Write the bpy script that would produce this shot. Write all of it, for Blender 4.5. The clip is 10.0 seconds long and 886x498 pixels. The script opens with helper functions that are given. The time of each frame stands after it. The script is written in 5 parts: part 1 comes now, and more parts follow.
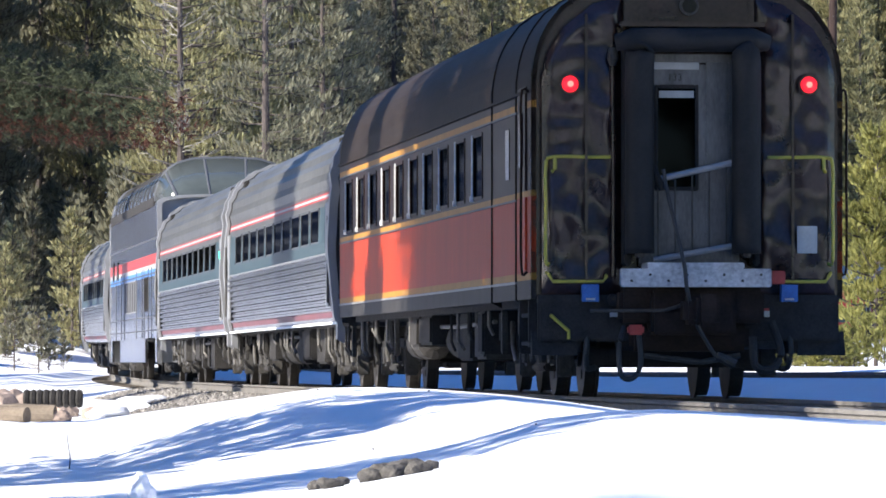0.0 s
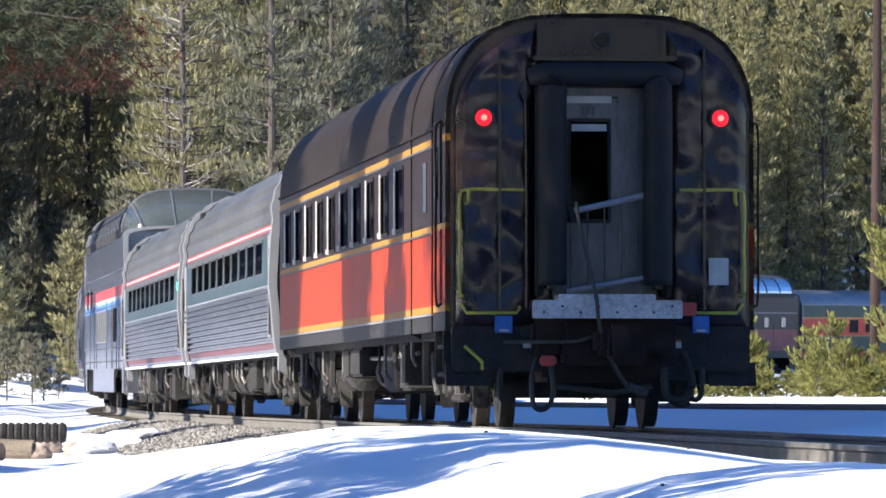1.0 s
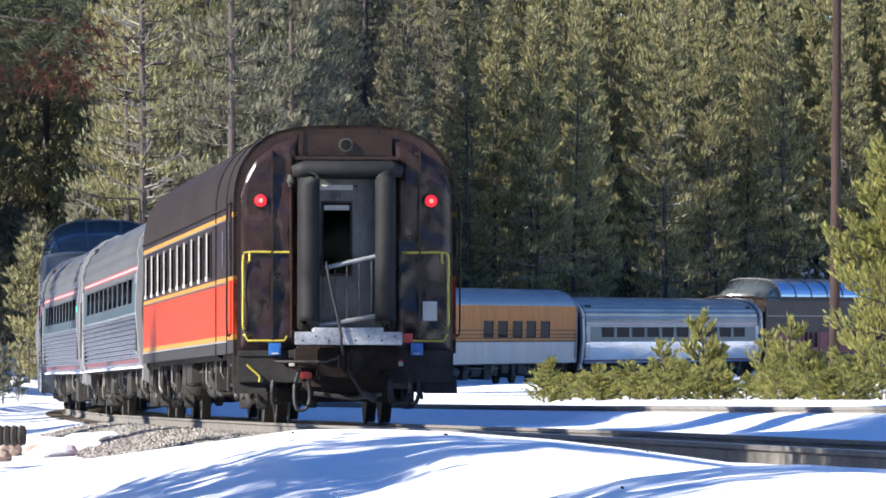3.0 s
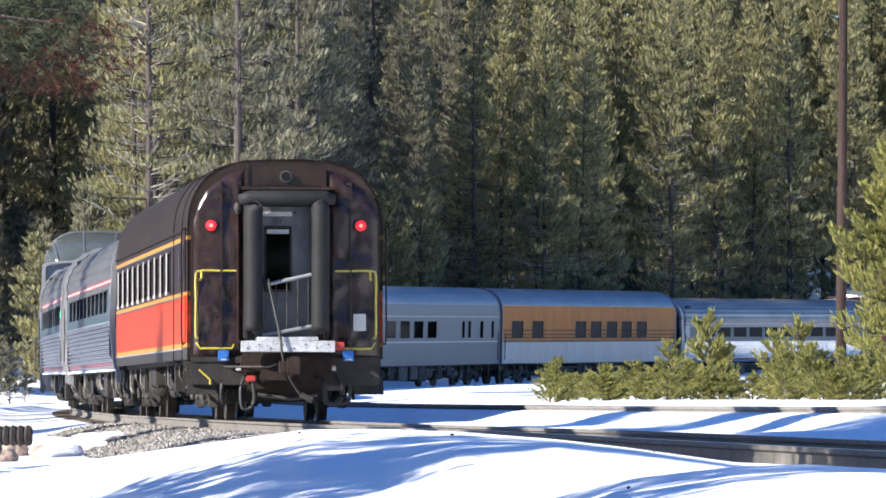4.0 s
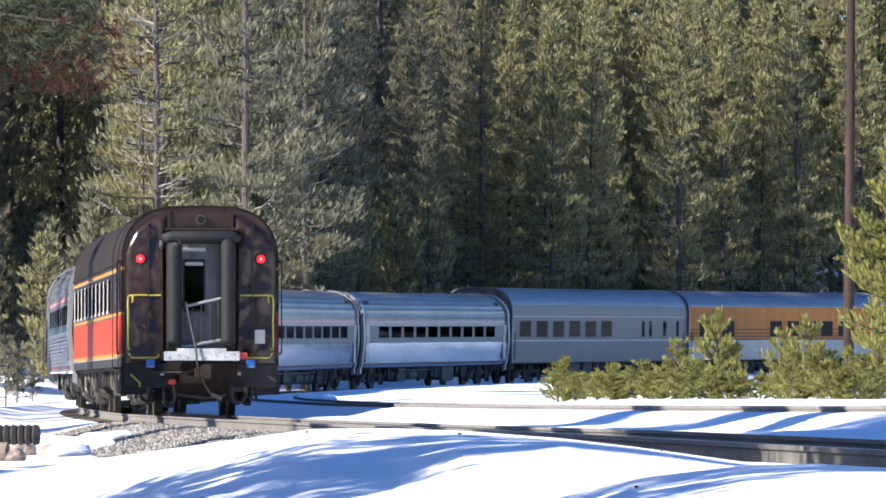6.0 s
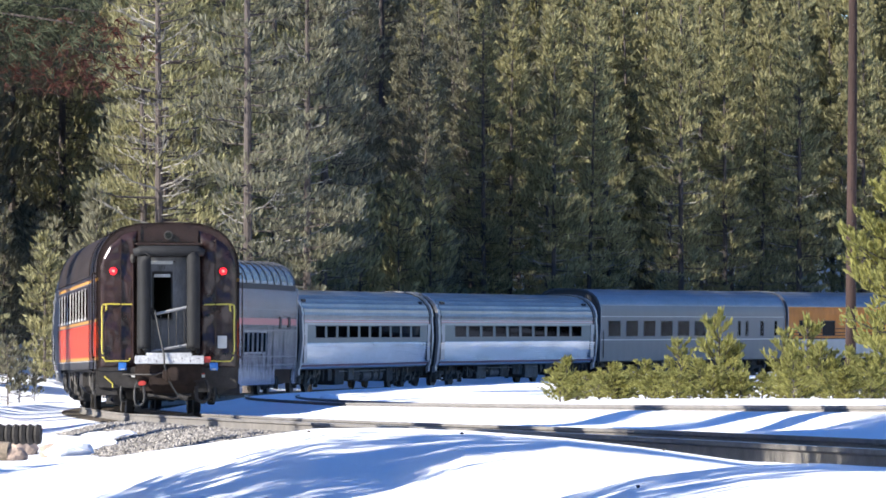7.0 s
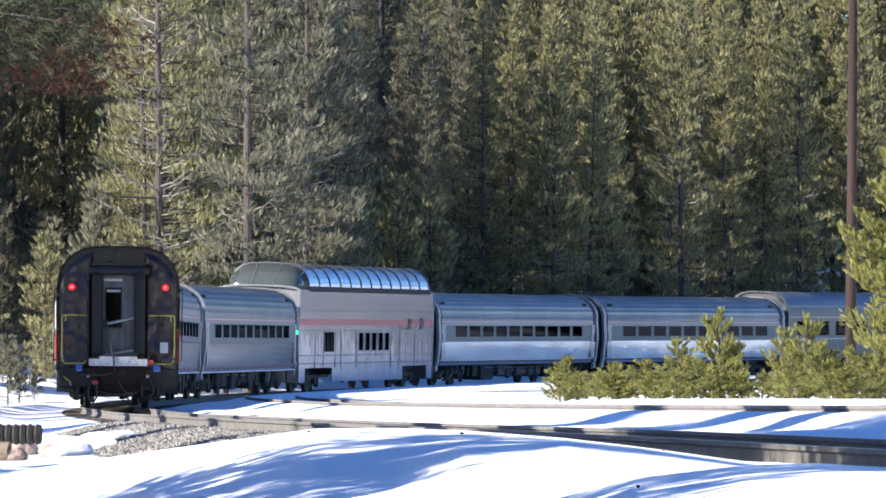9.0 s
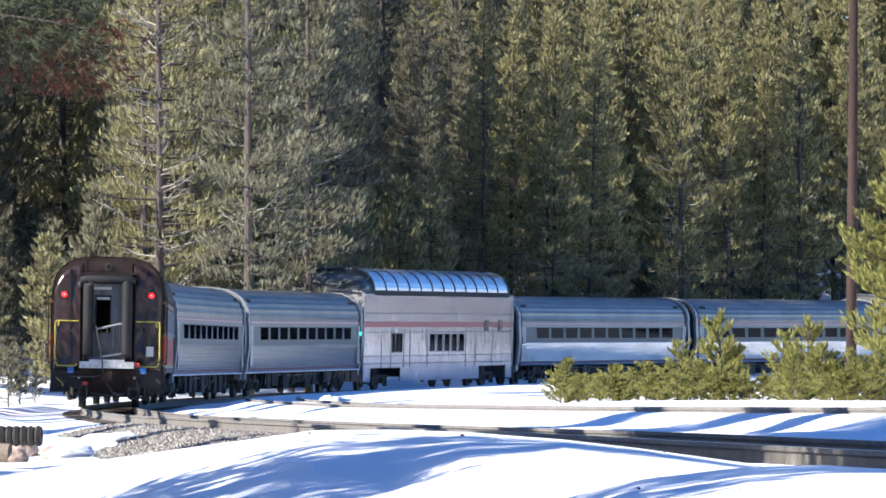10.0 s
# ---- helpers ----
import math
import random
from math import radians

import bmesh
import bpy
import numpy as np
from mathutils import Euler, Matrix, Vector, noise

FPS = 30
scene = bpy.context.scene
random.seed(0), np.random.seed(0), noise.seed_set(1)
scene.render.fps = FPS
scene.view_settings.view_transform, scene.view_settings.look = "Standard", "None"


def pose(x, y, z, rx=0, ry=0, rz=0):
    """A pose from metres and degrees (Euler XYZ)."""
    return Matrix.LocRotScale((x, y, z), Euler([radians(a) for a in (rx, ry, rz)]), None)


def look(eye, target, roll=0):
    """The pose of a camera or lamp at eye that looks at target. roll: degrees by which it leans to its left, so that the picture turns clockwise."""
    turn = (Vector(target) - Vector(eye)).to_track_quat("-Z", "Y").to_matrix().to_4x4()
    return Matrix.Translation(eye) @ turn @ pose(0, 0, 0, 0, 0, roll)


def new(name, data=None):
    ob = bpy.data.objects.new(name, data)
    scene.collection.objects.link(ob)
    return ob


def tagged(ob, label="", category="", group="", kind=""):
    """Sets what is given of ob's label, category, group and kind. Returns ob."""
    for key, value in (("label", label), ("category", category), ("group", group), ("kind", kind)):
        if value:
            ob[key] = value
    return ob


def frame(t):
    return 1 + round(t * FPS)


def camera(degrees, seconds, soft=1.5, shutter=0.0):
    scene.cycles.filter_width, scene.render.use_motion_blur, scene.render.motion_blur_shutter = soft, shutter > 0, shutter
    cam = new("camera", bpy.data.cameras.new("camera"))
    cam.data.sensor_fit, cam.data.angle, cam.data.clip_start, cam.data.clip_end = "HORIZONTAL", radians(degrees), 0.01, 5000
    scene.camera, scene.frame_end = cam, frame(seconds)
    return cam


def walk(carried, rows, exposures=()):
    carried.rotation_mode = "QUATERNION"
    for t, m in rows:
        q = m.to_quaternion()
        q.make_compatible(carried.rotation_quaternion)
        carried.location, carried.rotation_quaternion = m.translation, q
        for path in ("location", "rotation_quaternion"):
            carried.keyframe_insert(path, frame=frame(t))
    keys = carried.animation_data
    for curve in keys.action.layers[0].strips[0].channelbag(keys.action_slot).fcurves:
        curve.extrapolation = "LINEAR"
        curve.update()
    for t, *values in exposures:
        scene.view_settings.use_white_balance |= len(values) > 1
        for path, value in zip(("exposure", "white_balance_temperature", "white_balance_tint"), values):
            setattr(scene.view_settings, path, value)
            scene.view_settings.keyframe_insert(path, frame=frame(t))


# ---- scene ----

# ================= the line of the track and the camera =================
LENS = 7.488
FOCAL = 784 / math.tan(radians(LENS / 2))
EYE_Z = 0.37          # eye above the near rail head
PITCH_CAR = 26.0      # coupler to coupler

# curvature of the main track (per metre) against its chainage
BEND_S = np.array([-10, 30, 60, 90, 120, 150, 180, 220, 260, 300, 420.0])
BEND_K = np.array([-0.23, 0.117, -0.034, 0.032, 1.539, 3.581, 3.528, 3.509, 3.533, 3.663, 3.8]) / 1000
# height of the rail head against chainage
RISE_S = np.array([-200, -20, 6, 26, 52, 90, 124, 150, 177, 190, 210, 225, 250, 280, 320, 420.0])
RISE_Z = np.array([0.02, 0.01, 0.005, -0.03, -0.06, -0.08, 0.0, 0.09, 0.25, 0.37, 0.55, 0.70, 0.92, 1.2, 1.55, 2.1])

STEP = 1.0
LINE_S = np.arange(-160, 421, STEP)


def lay_line():
    k = np.where(LINE_S < -10, 0.0, np.interp(LINE_S, BEND_S, BEND_K))
    h = np.concatenate([[0], np.cumsum((k[1:] + k[:-1]) / 2 * STEP)])
    i0 = int(round((0 - LINE_S[0]) / STEP))
    h = h - h[i0] + radians(-5.277)
    x = np.concatenate([[0], np.cumsum(np.sin(h[:-1]) * STEP)])
    y = np.concatenate([[0], np.cumsum(np.cos(h[:-1]) * STEP)])
    return x - x[i0] + 1.961, y - y[i0] + 61.11, h


LINE_X, LINE_Y, LINE_H = lay_line()


def on_line(s, u=0.0):
    """Place and heading at chainage s, u metres to the right of the centre line."""
    x, y, h = (float(np.interp(s, LINE_S, a)) for a in (LINE_X, LINE_Y, LINE_H))
    return x + u * math.cos(h), y - u * math.sin(h), float(np.interp(s, RISE_S, RISE_Z)), h


def tail_at(t):
    """Chainage of the train's rear end at t seconds."""
    return 13.366 * (t - 0.5) - 0.02095 * (t - 0.5) ** 2


def car_pose(i, t):
    mid = tail_at(t) + 12.75 + PITCH_CAR * i
    ax, ay, az, _ = on_line(mid - 9.1)
    bx, by, bz, _ = on_line(mid + 9.1)
    yaw = -math.degrees(math.atan2(bx - ax, by - ay))
    climb = math.degrees(math.atan2(bz - az, 18.2))
    bank = 1.6 * float(np.interp(mid, [110, 160], [0, 1]))
    return pose((ax + bx) / 2, (ay + by) / 2, (az + bz) / 2, climb, bank, yaw)


cam = camera(LENS, 10.0, soft=1.7)


def aim(dx, dy, back=0.0, side=0.0):
    """Camera pose: turned left by dx and up by dy (in 1/FOCAL), moved back along the line of sight to the train."""
    yaw = math.degrees(math.atan(dx / FOCAL))
    tilt = math.degrees(math.atan((255 + dy) / FOCAL))
    return pose(-0.0474 * back + side, -back, EYE_Z, 90 + tilt, 0, yaw)


walk(cam, [
    (0.0, aim(28, -56, 12.6, 0.9)), (0.1, aim(15, -41, 12.0, 0.86)), (0.2, aim(-2, -27, 10.4, 0.74)), (0.3, aim(-12, -11, 7.2, 0.51)),
    (0.4, aim(5, -8, 3.5, 0.25)), (0.5, aim(14, 0)), (0.6, aim(35, 0)), (0.7, aim(57, -2)), (0.8, aim(58, -3)), (1.0, aim(42, -3)),
    (1.5, aim(-4, 0)), (2.0, aim(-41, 2)), (2.5, aim(-36, 2)), (4.0, aim(-18, 2)), (4.5, aim(-13, 2)), (5.0, aim(-10, 1)),
    (5.5, aim(-7, 1)), (7.0, aim(-1, 0)), (7.5, aim(0, 0)), (8.5, aim(0, 0)), (9.0, aim(-1, 0)), (9.5, aim(-4, 0)), (10.0, aim(0, 3))])

# ================= sky, sun =================
SUN_EL, SUN_BEHIND = 31.0, 28.0     # degrees above the horizon; degrees behind square-left
sun_way = Vector((-math.cos(radians(SUN_EL)) * math.cos(radians(SUN_BEHIND)),
                  -math.cos(radians(SUN_EL)) * math.sin(radians(SUN_BEHIND)), math.sin(radians(SUN_EL))))
world = bpy.data.worlds.new("world")
scene.world = world
world.use_nodes = True
wn = world.node_tree.nodes
sky = wn.new("ShaderNodeTexSky")
sky.sky_type, sky.sun_disc = "NISHITA", False
sky.sun_elevation = radians(SUN_EL)
sky.sun_rotation = math.atan2(sun_way.x, sun_way.y)
sky.altitude, sky.dust_density, sky.ozone_density = 1800, 0.2, 2.5
deep = wn.new("ShaderNodeHueSaturation")      # thin dry mountain air: a deeper blue
deep.inputs["Saturation"].default_value, deep.inputs["Hue"].default_value = 1.28, 0.512
world.node_tree.links.new(sky.outputs[0], deep.inputs["Color"])
world.node_tree.links.new(deep.outputs[0], wn["Background"].inputs[0])
wn["Background"].inputs[1].default_value = 0.098
sun = new("sun", bpy.data.lights.new("sun", "SUN"))
sun.data.energy, sun.data.angle, sun.data.color = 5.0, radians(0.53), (1.0, 0.95, 0.86)
sun.matrix_world = look((0, 0, 60), Vector((0, 0, 60)) - sun_way)
scene.view_settings.exposure = 1.3


# ================= materials =================
def material(name, color, rough=0.6, metal=0.0, vary=0.15, scale=3.0, bump=0.0, bump_scale=40.0, color2=None, per=None, spec=0.5, streak=None, coat=0.0):
    """Principled paint, metal or bark: base colour mixed with a second one by two noises, fine relief, optional variation by piece."""
    m = bpy.data.materials.new(name)
    m.use_nodes = True
    n, l = m.node_tree.nodes, m.node_tree.links
    b = n["Principled BSDF"]
    b.inputs["Roughness"].default_value, b.inputs["Metallic"].default_value = rough, metal
    b.inputs["Specular IOR Level"].default_value = spec
    b.inputs["Coat Weight"].default_value = coat
    co = n.new("ShaderNodeTexCoord")
    src = co.outputs["Object"]
    if streak:
        mp = n.new("ShaderNodeMapping")
        mp.inputs["Scale"].default_value = streak
        l.new(src, mp.inputs[0])
        src = mp.outputs[0]
    big, small = n.new("ShaderNodeTexNoise"), n.new("ShaderNodeTexNoise")
    big.inputs["Scale"].default_value, small.inputs["Scale"].default_value = scale, scale * 9
    big.inputs["Detail"].default_value = small.inputs["Detail"].default_value = 4
    l.new(src, big.inputs["Vector"]), l.new(src, small.inputs["Vector"])
    add = n.new("ShaderNodeMix")
    add.inputs[0].default_value = 0.4
    l.new(big.outputs[0], add.inputs[2]), l.new(small.outputs[0], add.inputs[3])
    ramp = n.new("ShaderNodeMapRange")
    ramp.inputs[1].default_value, ramp.inputs[2].default_value = 0.35, 0.65
    l.new(add.outputs[0], ramp.inputs[0])
    mix = n.new("ShaderNodeMix")
    mix.data_type = "RGBA"
    c2 = color2 or tuple(c * (1 - vary) for c in color)
    c1 = color if color2 else tuple(min(1, c * (1 + vary)) for c in color)
    mix.inputs[6].default_value, mix.inputs[7].default_value = (*c1, 1), (*c2, 1)
    l.new(ramp.outputs[0], mix.inputs[0])
    out = mix.outputs[2]
    if per:
        geo = n.new("ShaderNodeNewGeometry" if per[0] == "island" else "ShaderNodeObjectInfo")
        hsv = n.new("ShaderNodeHueSaturation")
        mr = n.new("ShaderNodeMapRange")
        mr.inputs[3].default_value, mr.inputs[4].default_value = 1 - per[1], 1 + per[1]
        l.new(geo.outputs["Random Per Island" if per[0] == "island" else "Random"], mr.inputs[0])
        l.new(mr.outputs[0], hsv.inputs["Value"]), l.new(out, hsv.inputs["Color"])
        out = hsv.outputs[0]
    l.new(out, b.inputs["Base Color"])
    if bump:
        nz = n.new("ShaderNodeTexNoise")
        nz.inputs["Scale"].default_value, nz.inputs["Detail"].default_value = bump_scale, 3
        l.new(src, nz.inputs["Vector"])
        bp = n.new("ShaderNodeBump")
        bp.inputs["Strength"].default_value, bp.inputs["Distance"].default_value = bump, 0.05
        l.new(nz.outputs[0], bp.inputs["Height"]), l.new(bp.outputs[0], b.inputs["Normal"])
    return m


def glass(name, tint, rough=0.03, gloss=(0.9, 0.93, 1.0)):
    m = bpy.data.materials.new(name)
    m.use_nodes = True
    n, l = m.node_tree.nodes, m.node_tree.links
    n.remove(n["Principled BSDF"])
    tr, gl, mx, fr = n.new("ShaderNodeBsdfTransparent"), n.new("ShaderNodeBsdfGlossy"), n.new("ShaderNodeMixShader"), n.new("ShaderNodeFresnel")
    tr.inputs[0].default_value, gl.inputs[0].default_value, gl.inputs[1].default_value = (*tint, 1), (*gloss, 1), rough
    fr.inputs[0].default_value = 1.5
    l.new(fr.outputs[0], mx.inputs[0]), l.new(tr.outputs[0], mx.inputs[1]), l.new(gl.outputs[0], mx.inputs[2])
    l.new(mx.outputs[0], n["Material Output"].inputs[0])
    return m


def glow(name, color, strength):
    m = bpy.data.materials.new(name)
    m.use_nodes = True
    b = m.node_tree.nodes["Principled BSDF"]
    b.inputs["Base Color"].default_value = (*color, 1)
    b.inputs["Emission Color"].default_value = (*color, 1)
    b.inputs["Emission Strength"].default_value = strength
    return m


def needle_material(name, c1, c2):
    """Foliage: diffuse with some light let through, varied by patch and by tuft."""
    m = bpy.data.materials.new(name)
    m.use_nodes = True
    n, l = m.node_tree.nodes, m.node_tree.links
    n.remove(n["Principled BSDF"])
    co, nz, geo = n.new("ShaderNodeTexCoord"), n.new("ShaderNodeTexNoise"), n.new("ShaderNodeNewGeometry")
    nz.inputs["Scale"].default_value, nz.inputs["Detail"].default_value = 0.5, 3
    l.new(co.outputs["Object"], nz.inputs["Vector"])
    mix, hsv, mr = n.new("ShaderNodeMix"), n.new("ShaderNodeHueSaturation"), n.new("ShaderNodeMapRange")
    mix.data_type = "RGBA"
    mix.inputs[6].default_value, mix.inputs[7].default_value = (*c1, 1), (*c2, 1)
    l.new(nz.outputs[0], mix.inputs[0])
    mr.inputs[3].default_value, mr.inputs[4].default_value = 0.55, 1.45
    l.new(geo.outputs["Random Per Island"], mr.inputs[0])
    l.new(mr.outputs[0], hsv.inputs["Value"]), l.new(mix.outputs[2], hsv.inputs["Color"])
    df, tr, mx = n.new("ShaderNodeBsdfDiffuse"), n.new("ShaderNodeBsdfTranslucent"), n.new("ShaderNodeMixShader")
    mx.inputs[0].default_value = 0.5
    l.new(hsv.outputs[0], df.inputs[0]), l.new(hsv.outputs[0], tr.inputs[0])
    l.new(df.outputs[0], mx.inputs[1]), l.new(tr.outputs[0], mx.inputs[2])
    l.new(mx.outputs[0], n["Material Output"].inputs[0])
    return m


def snow_material():
    m = material("snow", (0.86, 0.87, 0.9), 0.55, vary=0.03, scale=0.6, bump=0.12, bump_scale=4.0, spec=0.35)
    return m


SNOW = snow_material()
GRAVEL = material("ballast", (0.13, 0.12, 0.11), 0.9, vary=0.4, scale=2.0, bump=0.8, bump_scale=12)
STONE = material("ballast_stone", (0.2, 0.185, 0.17), 0.9, vary=0.25, scale=6, per=("island", 0.6))
RAIL = material("rail_steel", (0.15, 0.138, 0.125), 0.75, vary=0.25, scale=2.5, bump=0.2)
RAILTOP = material("rail_head", (0.3, 0.29, 0.28), 0.35, 0.9, vary=0.2, scale=6)
TIE = material("tie_wood", (0.08, 0.065, 0.05), 0.9, vary=0.3, scale=4, bump=0.6)
BROWN = material("brown_paint", (0.018, 0.0095, 0.0075), 0.4, spec=0.08, vary=0.25, scale=1.2, bump=0.05, bump_scale=3)
# strong mottling in the end colour stands in for light and shade on dents
BROWN_END = material("brown_end_paint", (0.025, 0.0135, 0.0118), 0.2, spec=0.42, vary=0.4, scale=3.0, bump=0.12, bump_scale=3)
ROOF = material("roof_paint", (0.024, 0.018, 0.016), 0.6, spec=0.08, vary=0.3, scale=1.0, streak=(3, 0.5, 1))
ORANGE = material("orange_paint", (0.36, 0.036, 0.01), 0.42, spec=0.08, vary=0.12, scale=1.0, streak=(1, 2.5, 0.5))
GOLD = material("gold_stripe", (0.36, 0.175, 0.03), 0.45, spec=0.1, vary=0.15, scale=3)
SILL = material("dark_sill", (0.03, 0.028, 0.027), 0.5, spec=0.1, vary=0.3, scale=2, streak=(1, 2, 0.6))
STEEL = material("stainless_steel", (0.52, 0.52, 0.525), 0.12, 1.0, vary=0.12, scale=0.8, streak=(1, 0.4, 1), bump=0.22, bump_scale=3)
STEEL_FLUTE = material("stainless_flutes", (0.5, 0.498, 0.492), 0.12, 1.0, vary=0.22, scale=0.8, streak=(1, 0.5, 2), bump=0.3, bump_scale=3)
STEEL_DULL = material("weathered_stainless", (0.27, 0.268, 0.26), 0.24, 1.0, vary=0.2, scale=0.8, streak=(1, 0.4, 1.5), bump=0.15, bump_scale=3)
FLUTE_DULL = material("weathered_flutes", (0.26, 0.252, 0.235), 0.26, 1.0, vary=0.25, scale=0.8, streak=(1, 0.5, 2), bump=0.2, bump_scale=3)
ROOF_DULL = material("weathered_roof", (0.1, 0.099, 0.094), 0.42, 0.4, vary=0.35, scale=0.8, streak=(2, 0.4, 1))
STEEL_ROOF = material("stainless_roof", (0.15, 0.149, 0.144), 0.4, 0.5, vary=0.3, scale=0.8, streak=(2, 0.4, 1))
BLUEBAND = material("blue_band", (0.03, 0.055, 0.066), 0.45, 0.0, spec=0.35, vary=0.2, scale=1.5)
REDLINE = material("red_line", (0.36, 0.04, 0.04), 0.45, vary=0.15, scale=3)
WHITELINE = material("white_line", (0.34, 0.335, 0.325), 0.5, vary=0.1, scale=3)
BLUELINE = material("blue_line", (0.06, 0.2, 0.5), 0.45, vary=0.15, scale=3)
CURTAIN = material("white_drape", (0.75, 0.75, 0.72), 0.9, vary=0.1, scale=5)
MAROON = material("maroon_band", (0.14, 0.045, 0.055), 0.5, vary=0.2, scale=3)
GREYPAINT = material("grey_paint", (0.066, 0.069, 0.077), 0.5, vary=0.12, scale=1.2, streak=(1, 1.5, 0.5))
SILVERPAINT = material("silver_paint", (0.26, 0.26, 0.265), 0.45, 0.3, vary=0.12, scale=1.0, streak=(1, 1.5, 0.5))
AMBER = material("amber_paint", (0.46, 0.16, 0.024), 0.6, spec=0.15, vary=0.18, scale=1.0, streak=(1, 2, 0.5))
GREENPAINT = material("green_paint", (0.03, 0.05, 0.035), 0.55, spec=0.2, vary=0.2, scale=1.5)
REDPAINT = material("red_paint", (0.5, 0.04, 0.02), 0.55, spec=0.2, vary=0.15, scale=1.5)
PLUM = material("plum_paint", (0.2, 0.035, 0.04), 0.55, spec=0.2, vary=0.2, scale=1.5)
UMBER = material("umber_paint", (0.045, 0.03, 0.025), 0.6, spec=0.2, vary=0.2, scale=1.5)
SLATEROOF = material("slate_roof", (0.11, 0.125, 0.15), 0.4, 0.4, vary=0.25, scale=1, streak=(2, 0.4, 1))
DARK = material("underframe_black", (0.027, 0.0245, 0.023), 0.8, spec=0.3, vary=0.4, scale=4, bump=0.2)
GRIME = material("grimy_steel", (0.05, 0.046, 0.042), 0.7, 0.2, vary=0.5, scale=3, bump=0.3)
PIPE = material("bare_pipe", (0.13, 0.12, 0.108), 0.5, 0.4, vary=0.4, scale=4)
WHEELM = material("wheel_steel", (0.05, 0.043, 0.037), 0.65, 0.4, vary=0.3, scale=4)
RUBBER = material("diaphragm_rubber", (0.013, 0.0135, 0.0148), 0.7, spec=0.3, vary=0.3, scale=3, bump=0.15, bump_scale=6)
DOORM = material("door_steel", (0.095, 0.095, 0.097), 0.45, 0.5, vary=0.35, scale=3, streak=(2, 1, 0.6))
BEAM = material("worn_white_beam", (0.62, 0.63, 0.65), 0.55, vary=0.1, scale=2.6, color2=(0.2, 0.2, 0.21))
YELLOW = material("yellow_paint", (0.45, 0.37, 0.05), 0.45, vary=0.15, scale=5)
BLUESIGN = material("blue_sign", (0.022, 0.13, 0.42), 0.5, vary=0.25, scale=8)
WHITEP = material("white_plate", (0.42, 0.42, 0.4), 0.6, vary=0.12, scale=6)
REDBOX = material("red_marker", (0.4, 0.04, 0.03), 0.5, vary=0.2, scale=6)
HOSE = material("rubber_hose", (0.022, 0.022, 0.022), 0.6, vary=0.25, scale=6)
RUSTBOX = material("rusty_drawgear", (0.027, 0.0185, 0.015), 0.85, spec=0.2, vary=0.35, scale=4, bump=0.1)
LAMP_RED = glow("red_lamp", (1.0, 0.01, 0.02), 0.8)
LAMP_HOT = glow("red_lamp_core", (1.0, 0.13, 0.1), 1.5)
LAMP_GREEN = glow("green_lamp", (0.02, 1.0, 0.35), 2.0)
GLASS_DARK = glass("dark_tinted_glass", (0.012, 0.013, 0.015), gloss=(0.09, 0.1, 0.12))
BLACK = material("black_glass", (0.006, 0.007, 0.008), 0.12, vary=0.2, scale=2)
GLASS_CLEAR = glass("clear_glass", (0.84, 0.92, 0.89), gloss=(0.1, 0.11, 0.12))
BARK = material("pine_bark", (0.075, 0.06, 0.054), 0.9, vary=0.35, scale=3, bump=0.6, streak=(1, 1, 0.3))
DEADWOOD = material("dead_limbs", (0.27, 0.25, 0.225), 0.9, vary=0.25, scale=3)
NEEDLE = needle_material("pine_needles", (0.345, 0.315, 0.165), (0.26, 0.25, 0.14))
# darker copy of the pine needles, with the wood's shade in its colour
NEEDLE_DIM = needle_material("dim_pine_needles", (0.26, 0.245, 0.165), (0.19, 0.185, 0.135))
# darker second tone puts shade inside the crowns into the colour
NEEDLE_YOUNG = needle_material("young_pine_needles", (0.38, 0.35, 0.12), (0.2, 0.21, 0.08))
# needle colour darkened to carry the shade on the near boughs
NEEDLE_SHADE = needle_material("shade_toned_needles", (0.1, 0.11, 0.07), (0.07, 0.08, 0.05))
NEEDLE_RUST = needle_material("rusty_pine_needles", (0.19, 0.085, 0.06), (0.12, 0.06, 0.045))
POLEWOOD = material("pole_wood", (0.04, 0.025, 0.021), 0.85, spec=0.2, vary=0.4, scale=1.5, bump=0.4, streak=(2, 2, 0.15))
LOGWOOD = material("weathered_log", (0.17, 0.135, 0.1), 0.9, vary=0.3, scale=2, bump=0.4)
NEARSTONE = material("bare_stone", (0.07, 0.064, 0.058), 0.9, vary=0.4, scale=8, bump=0.5, bump_scale=20)
ROCKM = material("rock", (0.26, 0.2, 0.165), 0.9, vary=0.3, scale=2, bump=0.5, bump_scale=9, per=("object", 0.35))


